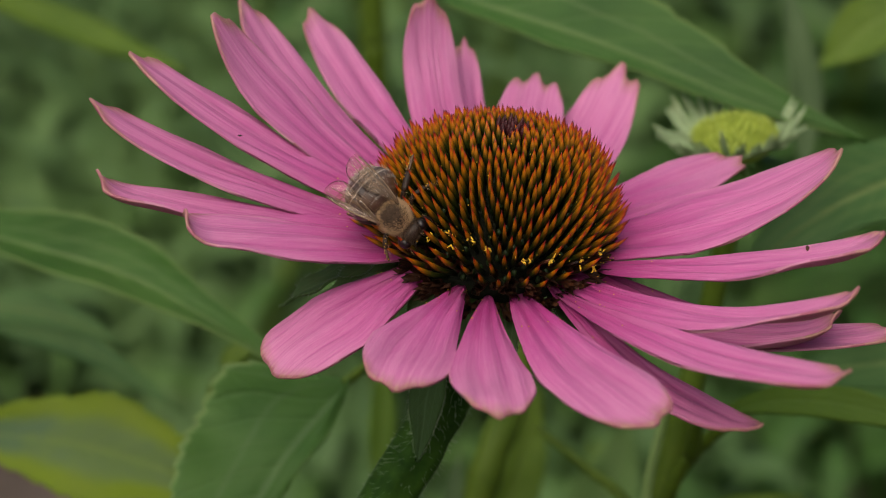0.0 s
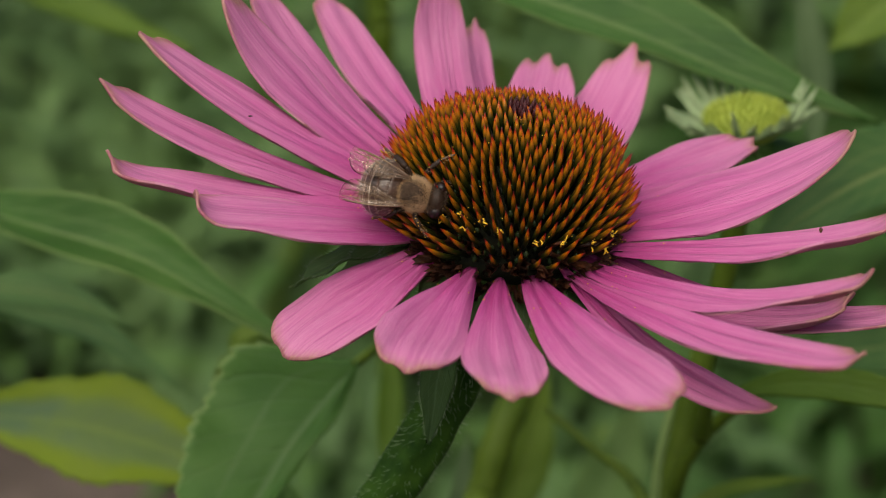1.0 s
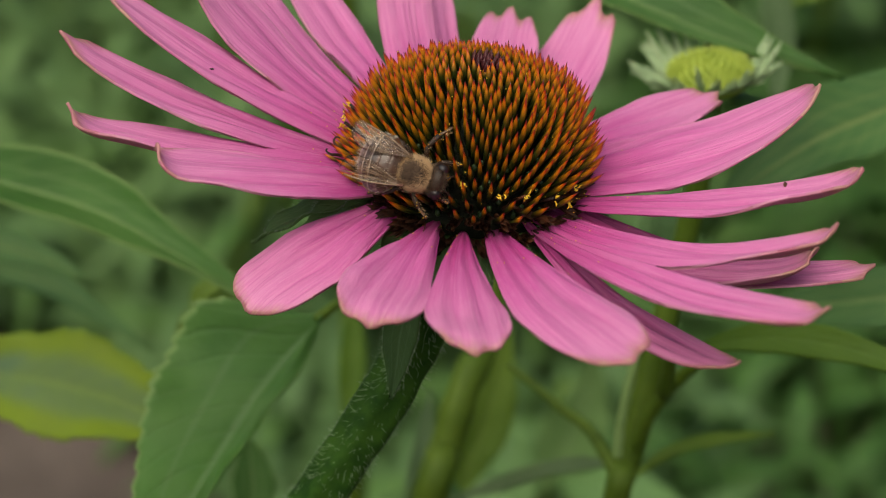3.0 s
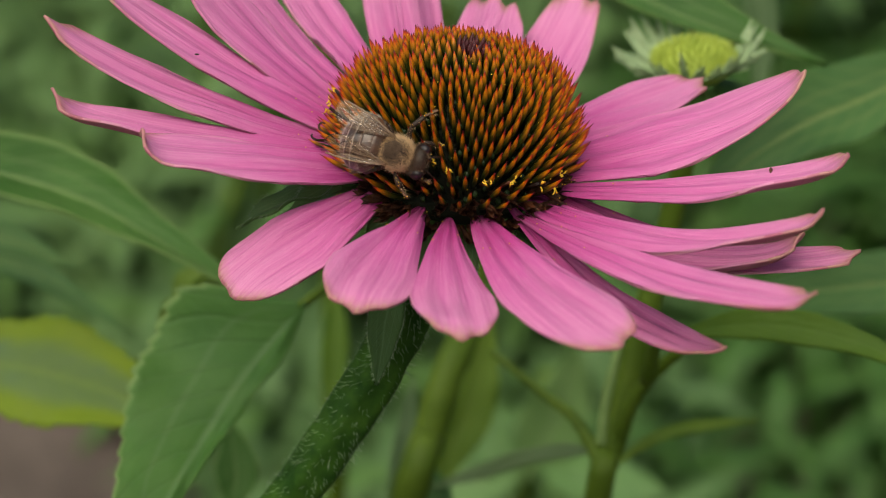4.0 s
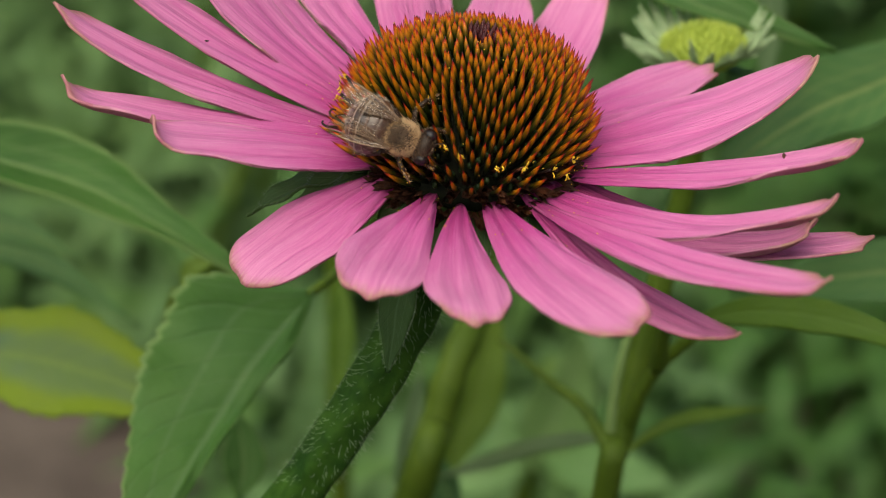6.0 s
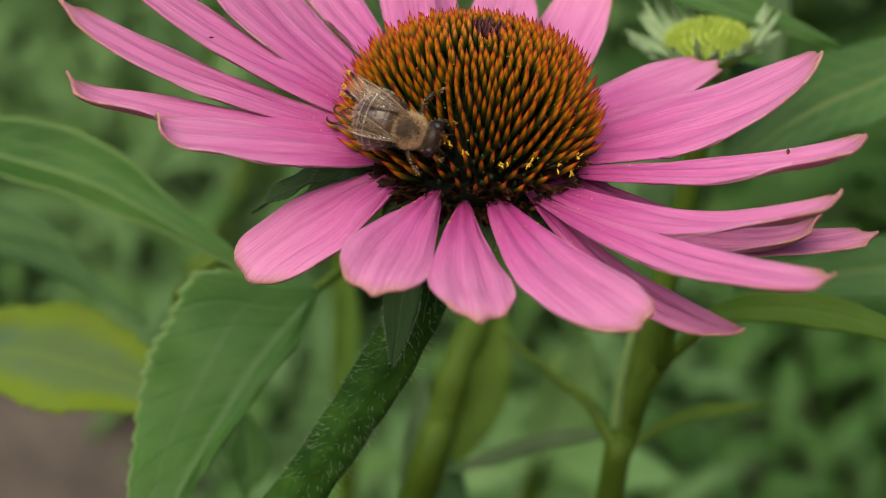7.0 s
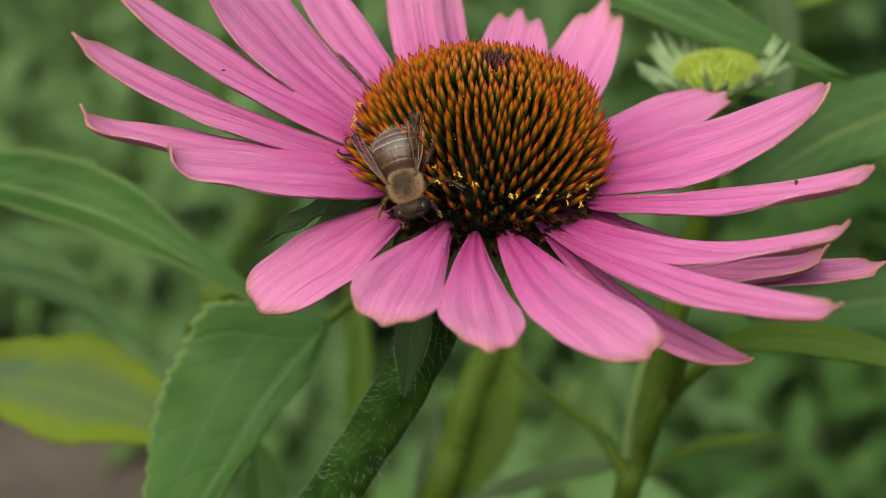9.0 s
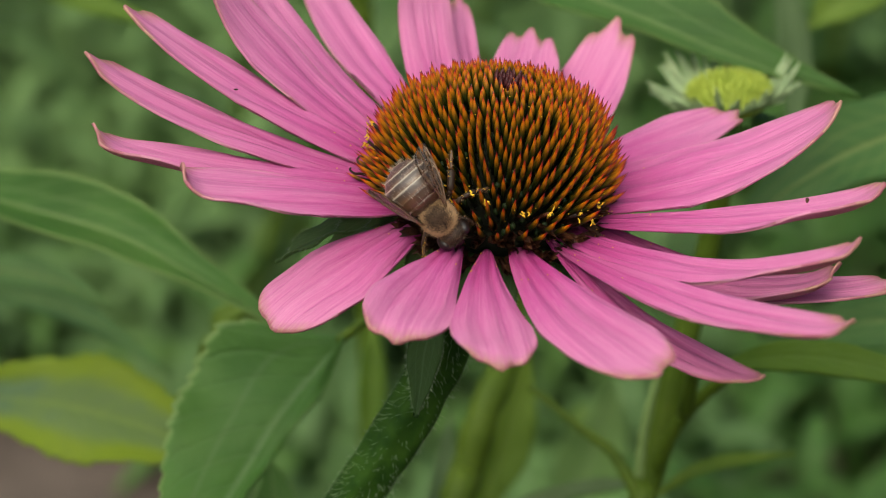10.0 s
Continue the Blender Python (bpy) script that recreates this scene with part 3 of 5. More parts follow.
    for i in range(280):
        ring = i % 4
        az = i * 2 * math.pi / 280 + random.uniform(-0.05, 0.05)
        th = math.radians((85, 91, 96, 101)[ring] + random.uniform(-4, 4))
        more = 0.3 * math.exp(-((((math.degrees(az) + 180) % 360) - 180 + 48) / 32) ** 2)
        p, nr = dome(th, az, (11.2, 11.7, 11.5, 10.9)[ring] + more * ring / 3, 12.4)
        p.x -= 0.3
        d = (nr + Vector((random.uniform(-0.35, 0.35), random.uniform(-0.35, 0.35), random.uniform(0.1, 1.0)))).normalized()
        x = d.orthogonal().normalized()
        m = FLOWER @ (Matrix.Translation(p / 1000) @ Matrix((x, d.cross(x), d)).transposed().to_4x4()) @ pose(0, 0, 0, 0, 0, random.uniform(0, 360))
        ob = part("withered_floret", random.choice(fl_kinds), M_FLORET, core, "dark brown withered floret")
        ob.matrix_world = m @ Matrix.Diagonal((0.72, 0.72, random.uniform(0.5, 0.95), 1))

    for i in range(11):
        a = math.radians(random.uniform(160, 205))
        z = random.uniform(0.5, 6.5)
        r = 14.6 - 0.32 * z
        p = Vector((r * math.cos(a) - 1.0, r * math.sin(a), z))
        d = Vector((math.cos(a), math.sin(a), random.uniform(0.2, 1.6))).normalized()
        x = d.orthogonal().normalized()
        m = FLOWER @ (Matrix.Translation((p - d * 1.6) / 1000) @ Matrix((x, d.cross(x), d)).transposed().to_4x4())
        ob = part("spine", random.choice(kinds), M_SPINE, core, "loose spine at the foot of the cone")
        ob.matrix_world = m @ Matrix.Diagonal((0.75, 0.75, random.uniform(0.42, 0.62), 1))

    # open florets with yellow pollen: direction and height on the cone
    open_ones = []
    for az, z in ((-131, 5.7), (-122, 7.0), (-117, 5.8), (-110, 7.3), (-100, 6.6), (-80, 5.6), (-67, 5.4), (-50, 4.3), (-39, 3.0), (-33, 4.0)):
        a = math.radians(az)
        c = math.sqrt(1 - (z / 16.2) ** 2)
        p = Vector((13.9 * c * math.cos(a), 13.9 * c * math.sin(a), z))
        open_ones.append((p, Vector((p.x / 193, p.y / 193, p.z / 266)).normalized()))
    for q in ((-15.5, 0.6, 7.6), (-15.8, 0.6, 5.1), (-14.4, 0.6, 4.3), (-15.7, 0.6, 6.1)):
        open_ones.append((Vector(q), Vector((q[0], q[1], 3)).normalized()))
    for p, nr in open_ones:
        bits = []
        t1 = nr.orthogonal().normalized()
        t2 = nr.cross(t1)
        for k in range(random.randint(3, 5)):
            w = random.uniform(0, 6.283)
            d = (t1 * math.cos(w) + t2 * math.sin(w)) * random.uniform(0.2, 0.62) + nr * random.uniform(0.0, 0.45)
            o = p + Vector((random.gauss(0, 0.18), random.gauss(0, 0.18), random.gauss(0, 0.18)))
            q = o + d
            e = q + Vector((random.gauss(0, 0.2), random.gauss(0, 0.2), random.gauss(0, 0.2)))
            bits.append(tube("b", [fl(*o), fl(*(o + d * 0.5 + nr * 0.12)), fl(*q), fl(*e)], [0.00007, 0.0001, 0.00011, 0.00005], 5))
        for k in range(4):
            q = p + Vector((random.gauss(0, 0.9), random.gauss(0, 0.9), random.gauss(0, 0.9)))
            bits.append(blob("b", 0.00007, 0.00007, 0.00007, fl(*q), 5, 4))
        part("floret_tube", tube("floret_tube", [fl(*(p - nr * 3.2 - Vector((0, 0, 1.8)))), fl(*(p - nr * 0.1))], [0.00026, 0.0002], 6), M_FLORET, core)
        part("anther", join_meshes("anther", bits), M_POLLEN, core, "yellow pollen-covered anthers")

    # loose grains caught on the spines
    grains = []
    for i in range(45):
        p, nr = dome(math.radians(random.uniform(25, 88)), math.radians(random.uniform(150, 390)), 9.8, 12.2)
        o = p + (nr + Vector((-0.1, 0.1, 1.2))).normalized() * random.uniform(4.2, 6.6)
        grains.append(blob("b", 0.00008, 0.00007, 0.00007, fl(*o), 5, 4))
    tagged(part("pollen_dust", join_meshes("pollen_dust", grains), M_POLLEN, core), kind="stuff")
    # pollen that fell on the petals
    bits = [blob("b", 0.00009, 0.00007, 0.00007, fl(*(Vector(p) + Vector(w) * 0.12)), 5, 4) for p, w in GRAINS]
    tagged(part("pollen_dust", join_meshes("pollen_dust", bits), M_POLLEN, coneflower), kind="stuff")
    # a dry style curls out beside the cone
    for pts in (((-14.0, -1.5, 1.5), (-15.5, -1.9, 2.4), (-16.5, -1.3, 3.0), (-16.8, -0.6, 3.2), (-16.5, -0.1, 3.4), (-16.1, -0.3, 3.4)), ((-13.9, -1.8, 1.4), (-16.0, -2.1, 2.2), (-17.0, -2.7, 2.6), (-17.6, -2.5, 2.9), (-17.5, -2.4, 3.2))):
        part("dry_style", tube("dry_style", bezier([fl(*p) for p in pts], 18), [0.00022 - 0.00013 * i / 17 for i in range(18)], 6), M_FLORET, core, "brown curled dry style")
    # the young centre
    bits = []
    for i in range(24):
        r = 0.38 * math.sqrt(i)
        a = i * golden
        p, nr = dome(r / 10.4, a, 10.9, 13.5)
        bits.append(tube("b", [fl(*p), fl(*(p + Vector((0, 0, 1.2)))), fl(*(p + Vector((0, 0, 1.9))))], [0.00034, 0.0003, 0.00004], 5))
    tagged(part("young_floret_mass", join_meshes("young_floret_mass", bits), M_APEX, core, "dark purple unopened florets at the crown"), kind="stuff")


cone()


def leaf_mesh(name, pts, width, facing, teeth=0, fold=0.18, peak=0.35, wave=0.03, thick=0.0004, rows=44, cols=13, seed=0.0, tip=1.5, neck=0.06, halves=(1.0, 1.0)):
    """A leaf blade along pts; facing is roughly its upper side; teeth along each edge."""
    line = bezier(pts, rows)
    length = sum((line[i + 1] - line[i]).length for i in range(rows - 1))
    F = Vector(facing).normalized()
    P = np.zeros((rows, cols, 3))
    U = [[(0, 0)] * cols for _ in range(rows)]
    for i in range(rows):
        s = i / (rows - 1)
        d = (line[min(i + 1, rows - 1)] - line[max(i - 1, 0)]).normalized()
        a = d.cross(F).normalized()
        b = a.cross(d).normalized()
        if s < peak:
            w = neck + (1 - neck) * math.sin(0.5 * math.pi * s / peak) ** 1.2
        else:
            w = max(0.012, 1 - ((s - peak) / (1 - peak)) ** tip)
        for j in range(cols):
            u = -1 + 2 * j / (cols - 1)
            saw = 0.0
            if teeth:
                saw = (((s * teeth + 0.3 * noise.noise(Vector((s * 5, seed, 3)))) % 1.0) - 0.5) * 0.075 * abs(u) ** 4
            half = width / 2 * halves[u > 0] * w * (1 + saw + 0.05 * noise.noise(Vector((s * 6, seed, u))))
            h = fold * half * abs(u) ** 1.3 + width * wave * noise.noise(Vector((u * 1.3, s * 4, seed))) + width * wave * 0.9 * abs(u) ** 2 * math.sin(s * 21 + seed + (2 if u > 0 else 0))
            h -= width * 0.025 * math.exp(-(u / 0.09) ** 2)
            P[i, j] = line[i] + a * (half * u) + b * h
            U[i][j] = (j / (cols - 1), s)
    return sheet_mesh(name, P, U, thick)


# the stem, bent to one side, with its hairs and bracts
STEM = [tuple(fl(0, 0, -3)), tuple(fl(-0.6, -0.4, -8)), (-0.0029, -0.0022, 0.5375), (-0.0056, -0.0026, 0.5305), (-0.0092, -0.0034, 0.5226), (-0.0142, -0.0042, 0.5135), (-0.0198, -0.0044, 0.5038), (-0.0304, -0.004, 0.485), (-0.045, 0.0, 0.44), (-0.056, 0.006, 0.35), (-0.062, 0.012, 0.2), (-0.064, 0.015, -0.01)]


def stem():
    line = bezier(STEM, 150)
    rad, pts = [], []
    for i, p in enumerate(line):
        s = i / 149
        rad.append(0.0031 + 0.0020 * math.exp(-s * 70))
    me = tube("stem", line, rad, 22)
    for v in me.vertices:
        k = v.index % 22
        v.co += (v.co - line[v.index // 22]) * (0.10 * math.cos(k * 2 * math.pi * 5 / 22))
        v.co += Vector((noise.noise(v.co * 300), noise.noise(v.co * 300 + Vector((5, 5, 5))), 0)) * 0.00025
    ob = part("stem", me, M_STEM, coneflower, "dark green ridged hairy stem")
    spots = []
    for k in range(1700):
        i = random.randint(4, 82)
        p, d = line[i] + (line[i + 1] - line[i]) * random.random(), (line[i + 1] - line[i]).normalized()
        a = d.orthogonal().normalized()
        b = d.cross(a)
        w = random.uniform(0, 2 * math.pi)
        o = a * math.cos(w) + b * math.sin(w)
        spots.append((p + o * rad[i] * 0.97, o + d * random.uniform(-0.2, 0.7)))
    h = part("hair", hairs("hair", spots, 0.00095, 0.000028, 0.3), M_HAIR, ob, "short white bristly hairs")
    tagged(h, kind="stuff")
    # receptacle under the petals
    rows, uvs = [], []
    for i, (r, z) in enumerate(((3.4, -9), (4.4, -7), (7.5, -4.6), (10.2, -2.2), (10.8, -0.6), (10.0, 0.6))):
        rows.append([tuple(fl(r * math.cos(2 * math.pi * j / 32), r * math.sin(2 * math.pi * j / 32), z)) for j in range(32)])
        uvs.append([(j / 32, i / 5) for j in range(32)])
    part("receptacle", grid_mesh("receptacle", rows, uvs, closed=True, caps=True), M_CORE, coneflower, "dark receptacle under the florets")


stem()


def bract(az, r0, reach, drop, width, sag=2.0, z0=-3.0):
    """A narrow green bract under the petals: it goes out by reach and down by drop (mm)."""
    a = math.radians(az)
    o = Vector((math.cos(a), math.sin(a), 0))
    pts = []
    for t in (0, 0.35, 0.7, 1.0):
        q = o * (r0 + reach * t) + Vector((0, 0, z0 - drop * t ** 1.4 + sag * math.sin(t * math.pi) * 0.5))
        pts.append(fl(*q))
    me = leaf_mesh("bract", pts, width / 1000, tuple((FLOWER.to_3x3() @ (Vector((0, 0, 1)) + o * 0.4))), teeth=0, fold=0.3, peak=0.3, wave=0.08, thick=0.00035, rows=24, cols=9, seed=az)
    ob = part("bract", me, M_BRACT, coneflower, "dark green pointed bract with a hairy rim")
    spots = []
    for i in range(2, 22):
        for j in (0, 8):
            for rep in range(6):
                p = me.vertices[i * 18 + j].co
                q = me.vertices[i * 18 + (1 if j == 0 else 7)].co
                nx = me.vertices[(i + 1) * 18 + j].co
                spots.append((p + (nx - p) * random.random(), (p - q).normalized() + (nx - p).normalized() * 0.6))
    tagged(part("hair", hairs("hair", spots, 0.00055, 0.000018, 0.3), M_HAIR, ob), kind="stuff")


for az, reach, drop, width in ((184, 17, 8.5, 5.4), (193, 13, 5.0, 5.0), (203, 11, 4.0, 5.0), (172, 12, 7, 4), (228, 8, 7, 4.5), (258, 7.5, 6, 4.2), (275, 7.5, 5.5, 4.4), (292, 8, 6, 4.2), (315, 9, 6, 4.0), (340, 10, 6, 4.0), (5, 11, 6, 4.0), (40, 10, 6, 4.0), (80, 10, 6, 4.0), (120, 10, 6, 4.0), (150, 11, 6, 4.0)):
    bract(az, 8.5, reach, drop, width)
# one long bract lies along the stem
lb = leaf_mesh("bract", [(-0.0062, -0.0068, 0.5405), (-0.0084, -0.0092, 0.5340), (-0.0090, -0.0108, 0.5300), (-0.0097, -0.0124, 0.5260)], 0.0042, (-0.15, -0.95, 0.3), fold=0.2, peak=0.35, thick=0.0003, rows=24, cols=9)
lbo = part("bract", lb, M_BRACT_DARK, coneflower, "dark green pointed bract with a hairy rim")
rim = []
for i in range(2, 22):
    for j in (0, 8):
        for rep in range(4):
            p, q, nx = lb.vertices[i * 18 + j].co, lb.vertices[i * 18 + (1 if j == 0 else 7)].co, lb.vertices[(i + 1) * 18 + j].co
            rim.append((p + (nx - p) * random.random(), (p - q).normalized() + (nx - p).normalized() * 0.6))
tagged(part("hair", hairs("hair", rim, 0.00042, 0.00002, 0.2), M_HAIR, lbo), kind="stuff")


# ---- the plants right behind the flower ----
def neighbour(label):
    root = new("garden_plant")
    return tagged(root, label, "plant", "plants right behind the flower")


def lone_leaf(root, pts, width, facing, material, join=None, label="", **more):
    """A leaf of a plant; join: where its stalk meets the stem."""
    ob = part("leaf", leaf_mesh("leaf", pts, width, facing, **more), material, root, label)
    if join:
        a, b = Vector(pts[0]), Vector(pts[1])
        j = Vector(join)
        line = bezier([a + (b - a) * 0.04, a.lerp(j, 0.45) + Vector((0, 0, 0.004)), j], 14)
        part("leaf_stalk", tube("leaf_stalk", line, [0.0007 + 0.0005 * i / 13 for i in range(14)], 8), M_STALK, ob)
    return ob


def stalk(root, pts, r0, r1, material=None, n=40, name="stem"):
    line = bezier(pts, n)
    me = tube(name, line, [(r0 + (r1 - r0) * i / (n - 1)) * (1 + 0.06 * math.sin(i * 1.3)) for i in range(n)], 12)
    return part(name, me, material or M_STALK, root)


left = neighbour("green garden plant with a broad pale-ribbed leaf")
stalk(left, [(-0.1157, 0.1416, 0.5491), (-0.1179, 0.1481, 0.4627), (-0.1120, 0.1600, 0.3000), (-0.1100, 0.1700, -0.0200)], 0.0022, 0.0035)
lone_leaf(left, [(-0.1017, 0.0948, 0.5042), (-0.0736, 0.0779, 0.5050), (-0.0572, 0.0713, 0.5035), (-0.0450, 0.0641, 0.5011), (-0.0269, 0.0506, 0.4976)], 0.0117, (0.1, -0.42, 0.9), M_LEAF, (-0.1174, 0.1470, 0.4789), peak=0.45, tip=1.3, seed=1.0, fold=0.6, cols=21)
lone_leaf(left, [(-0.0969, 0.1076, 0.4763), (-0.0747, 0.1064, 0.4742), (-0.0607, 0.1037, 0.4696)], 0.0062, (0, -0.5, 0.85), M_LEAF_BLUE, (-0.1190, 0.1546, 0.3979), "narrow grey-green leaf", peak=0.4, seed=4.0)
lone_leaf(left, [(-0.0898, 0.1185, 0.4651), (-0.0700, 0.1156, 0.4612), (-0.0512, 0.1009, 0.4573)], 0.0053, (0, -0.5, 0.85), M_LEAF_BLUE, (-0.1110, 0.1560, 0.3900), "narrow grey-green leaf", peak=0.4, seed=5.0)
lone_leaf(left, [(-0.0927, 0.0838, 0.4659), (-0.0700, 0.0741, 0.4702), (-0.0559, 0.0681, 0.4706), (-0.0366, 0.0560, 0.4710)], 0.0184, (0.0, -0.62, 0.78), M_LEAF_YELLOW, (-0.1110, 0.1600, 0.3600), "yellow-green leaf with a toothed edge", teeth=11, peak=0.55, seed=3.0, rows=80, cols=17, fold=0.12)
lone_leaf(left, [(-0.0421, 0.0788, 0.4790), (-0.0403, 0.0807, 0.4821), (-0.0358, 0.0813, 0.4833)], 0.0032, (0, -0.5, 0.85), M_LEAF_OLIVE, (-0.0456, 0.0814, 0.4642), "small young yellow-green leaf", peak=0.5, seed=31.0)
lone_leaf(left, [(-0.0417, 0.0785, 0.4787), (-0.0390, 0.0797, 0.4806), (-0.0363, 0.0798, 0.4809)], 0.0027, (0.3, -0.5, 0.85), M_LEAF_OLIVE, None, "small young yellow-green leaf", peak=0.5, seed=32.0)
lone_leaf(left, [(-0.1043, 0.1730, 0.5096), (-0.0768, 0.1674, 0.5000), (-0.0536, 0.1542, 0.4971)], 0.0078, (0.1, -0.3, 0.93), M_LEAF_OLIVE, (-0.1157, 0.1416, 0.5491), "olive-green leaf", peak=0.5, seed=33.0)

middle = neighbour("green garden plant with a hanging toothed leaf")
stalk(middle, [(0.0063, 0.0998, 0.4866), (0.0054, 0.0893, 0.4696), (0.0016, 0.0801, 0.4640), (-0.0014, 0.0748, 0.4554), (-0.0049, 0.0689, 0.4458), (-0.0200, 0.0900, 0.3500), (-0.0300, 0.1000, -0.0200)], 0.0026, 0.0031)
lone_leaf(middle, [(-0.0200, 0.0379, 0.5052), (-0.0265, 0.0319, 0.4990), (-0.0325, 0.0240, 0.4935), (-0.0383, 0.0138, 0.4882), (-0.0456, 0.0016, 0.4777)], 0.0167, (-0.25, -0.72, 0.64), M_LEAF_TOOTHED, (0.005, 0.0921, 0.4837), "hanging green leaf with a toothed wavy edge", teeth=19, peak=0.24, wave=0.06, seed=2.0, fold=0.10, rows=130, cols=25, halves=(0.34, 1.84), tip=1.7)
lone_leaf(middle, [(-0.0081, 0.0845, 0.4328), (-0.0053, 0.0901, 0.4419), (-0.0036, 0.0967, 0.4526)], 0.0041, (0.2, -0.9, 0.3), M_LEAF_PALE, (-0.0047, 0.0745, 0.4358), "narrow pale upright leaf", peak=0.5, seed=10.0)
lone_leaf(middle, [(0.0006, 0.1019, 0.4233), (0.0066, 0.1103, 0.4371), (0.0106, 0.1188, 0.4509)], 0.0096, (0.2, -0.9, 0.3), M_LEAF_OLIVE, (-0.0047, 0.0745, 0.4358), "broad olive-green upright leaf", peak=0.5, seed=11.0)
lone_leaf(middle, [(-0.0187, 0.1097, 0.4351), (-0.0175, 0.1161, 0.4454), (-0.0175, 0.1230, 0.4566)], 0.0051, (0.2, -0.9, 0.3), M_LEAF_OLIVE, None, "olive-green upright leaf", peak=0.5, seed=12.0)
lone_leaf(middle, [(-0.0329, 0.0611, 0.4509), (-0.0322, 0.0644, 0.4562), (-0.0333, 0.0687, 0.4631)], 0.0072, (0.2, -0.9, 0.3), M_LEAF, None, "green leaf hanging behind the toothed one", peak=0.5, seed=13.0)
lone_leaf(middle, [(0.0030, 0.0808, 0.4272), (0.0001, 0.0859, 0.4354), (-0.0043, 0.0896, 0.4411)], 0.0053, (0.2, -0.8, 0.5), M_LEAF_BLUE, None, "grey-green leaf", peak=0.5, seed=14.0)

top = neighbour("green garden plant with a large pointed leaf")
stalk(top, [(-0.0219, 0.2475, 0.5923), (-0.0219, 0.2386, 0.4838), (-0.0219, 0.2356, 0.4649), (-0.0214, 0.2345, 0.4481), (-0.0200, 0.2300, 0.3000), (-0.0200, 0.2400, -0.0200)], 0.0026, 0.003)
lone_leaf(top, [(-0.0191, 0.0950, 0.5446), (-0.0002, 0.0824, 0.5428), (0.0179, 0.0730, 0.5404), (0.0354, 0.0639, 0.5367), (0.0542, 0.0589, 0.5320)], 0.0124, (0.1, -0.55, 0.8), M_LEAF, (-0.0219, 0.2410, 0.5059), "large green leaf with a long pointed tip", peak=0.42, seed=6.0, teeth=7, halves=(1.75, 0.55), fold=0.22, cols=21, rows=70, tip=1.15)
lone_leaf(top, [(0.0592, 0.1436, 0.4787), (0.0597, 0.1529, 0.4948), (0.0556, 0.1638, 0.5137)], 0.0064, (0.2, -0.9, 0.3), M_LEAF_PALE, None, "pale upright leaf", peak=0.5, seed=41.0)
lone_leaf(top, [(0.0608, 0.1454, 0.5019), (0.0699, 0.1492, 0.5085), (0.0810, 0.1520, 0.5133)], 0.0111, (0.2, -0.5, 0.8), M_LEAF_OLIVE, None, "olive-green leaf", peak=0.5, seed=42.0)

low = neighbour("pale grey-green garden plant with broad soft leaves")
stalk(low, [(0.0319, 0.2536, 0.3466), (0.0285, 0.2448, 0.3323), (0.0243, 0.2346, 0.3157), (0.0150, 0.2300, 0.2000), (0.0150, 0.2400, -0.0200)], 0.002, 0.003)
for pts, w, f, sd in (([(0.0245, 0.2230, 0.3349), (0.0319, 0.2232, 0.3545), (0.0363, 0.2239, 0.3748)], 0.0162, (0.1, -0.7, 0.7), 51.0), ([(0.0232, 0.2216, 0.3325), (0.0164, 0.2288, 0.3439), (0.0123, 0.2374, 0.3576)], 0.0121, (-0.1, -0.7, 0.7), 52.0), ([(0.0272, 0.2258, 0.3395), (0.0416, 0.2066, 0.3472), (0.0561, 0.1969, 0.3512)], 0.0148, (0.1, -0.5, 0.85), 53.0), ([(0.0259, 0.2244, 0.3372), (0.0083, 0.2226, 0.3335), (-0.0092, 0.2229, 0.3332)], 0.0121, (0.1, -0.5, 0.85), 54.0)):
    lone_leaf(low, pts, w, f, M_FAR_LIGHT, None, peak=0.45, seed=sd)

far_right = neighbour("green garden plant with a long pale-ribbed leaf")
stalk(far_right, [(0.1067, 0.1416, 0.5491), (0.1067, 0.1449, 0.4627), (0.1000, 0.1500, 0.3000), (0.1000, 0.1600, -0.0200)], 0.0022, 0.0032)
lone_leaf(far_right, [(0.0901, 0.0905, 0.5228), (0.0652, 0.0766, 0.5182), (0.0517, 0.0693, 0.5154), (0.0359, 0.0597, 0.5087)], 0.0141, (-0.3, -0.6, 0.74), M_LEAF_BLUE, (0.1067, 0.1433, 0.5005), peak=0.5, seed=7.0, fold=0.25, cols=21)
lone_leaf(far_right, [(0.0883, 0.0787, 0.4847), (0.0685, 0.0781, 0.4829), (0.0444, 0.0729, 0.4829)], 0.0108, (-0.1, -0.6, 0.74), M_LEAF_BLUE, (0.1067, 0.1449, 0.4627), "broad blue-green leaf", peak=0.5, seed=17.0, cols=17)


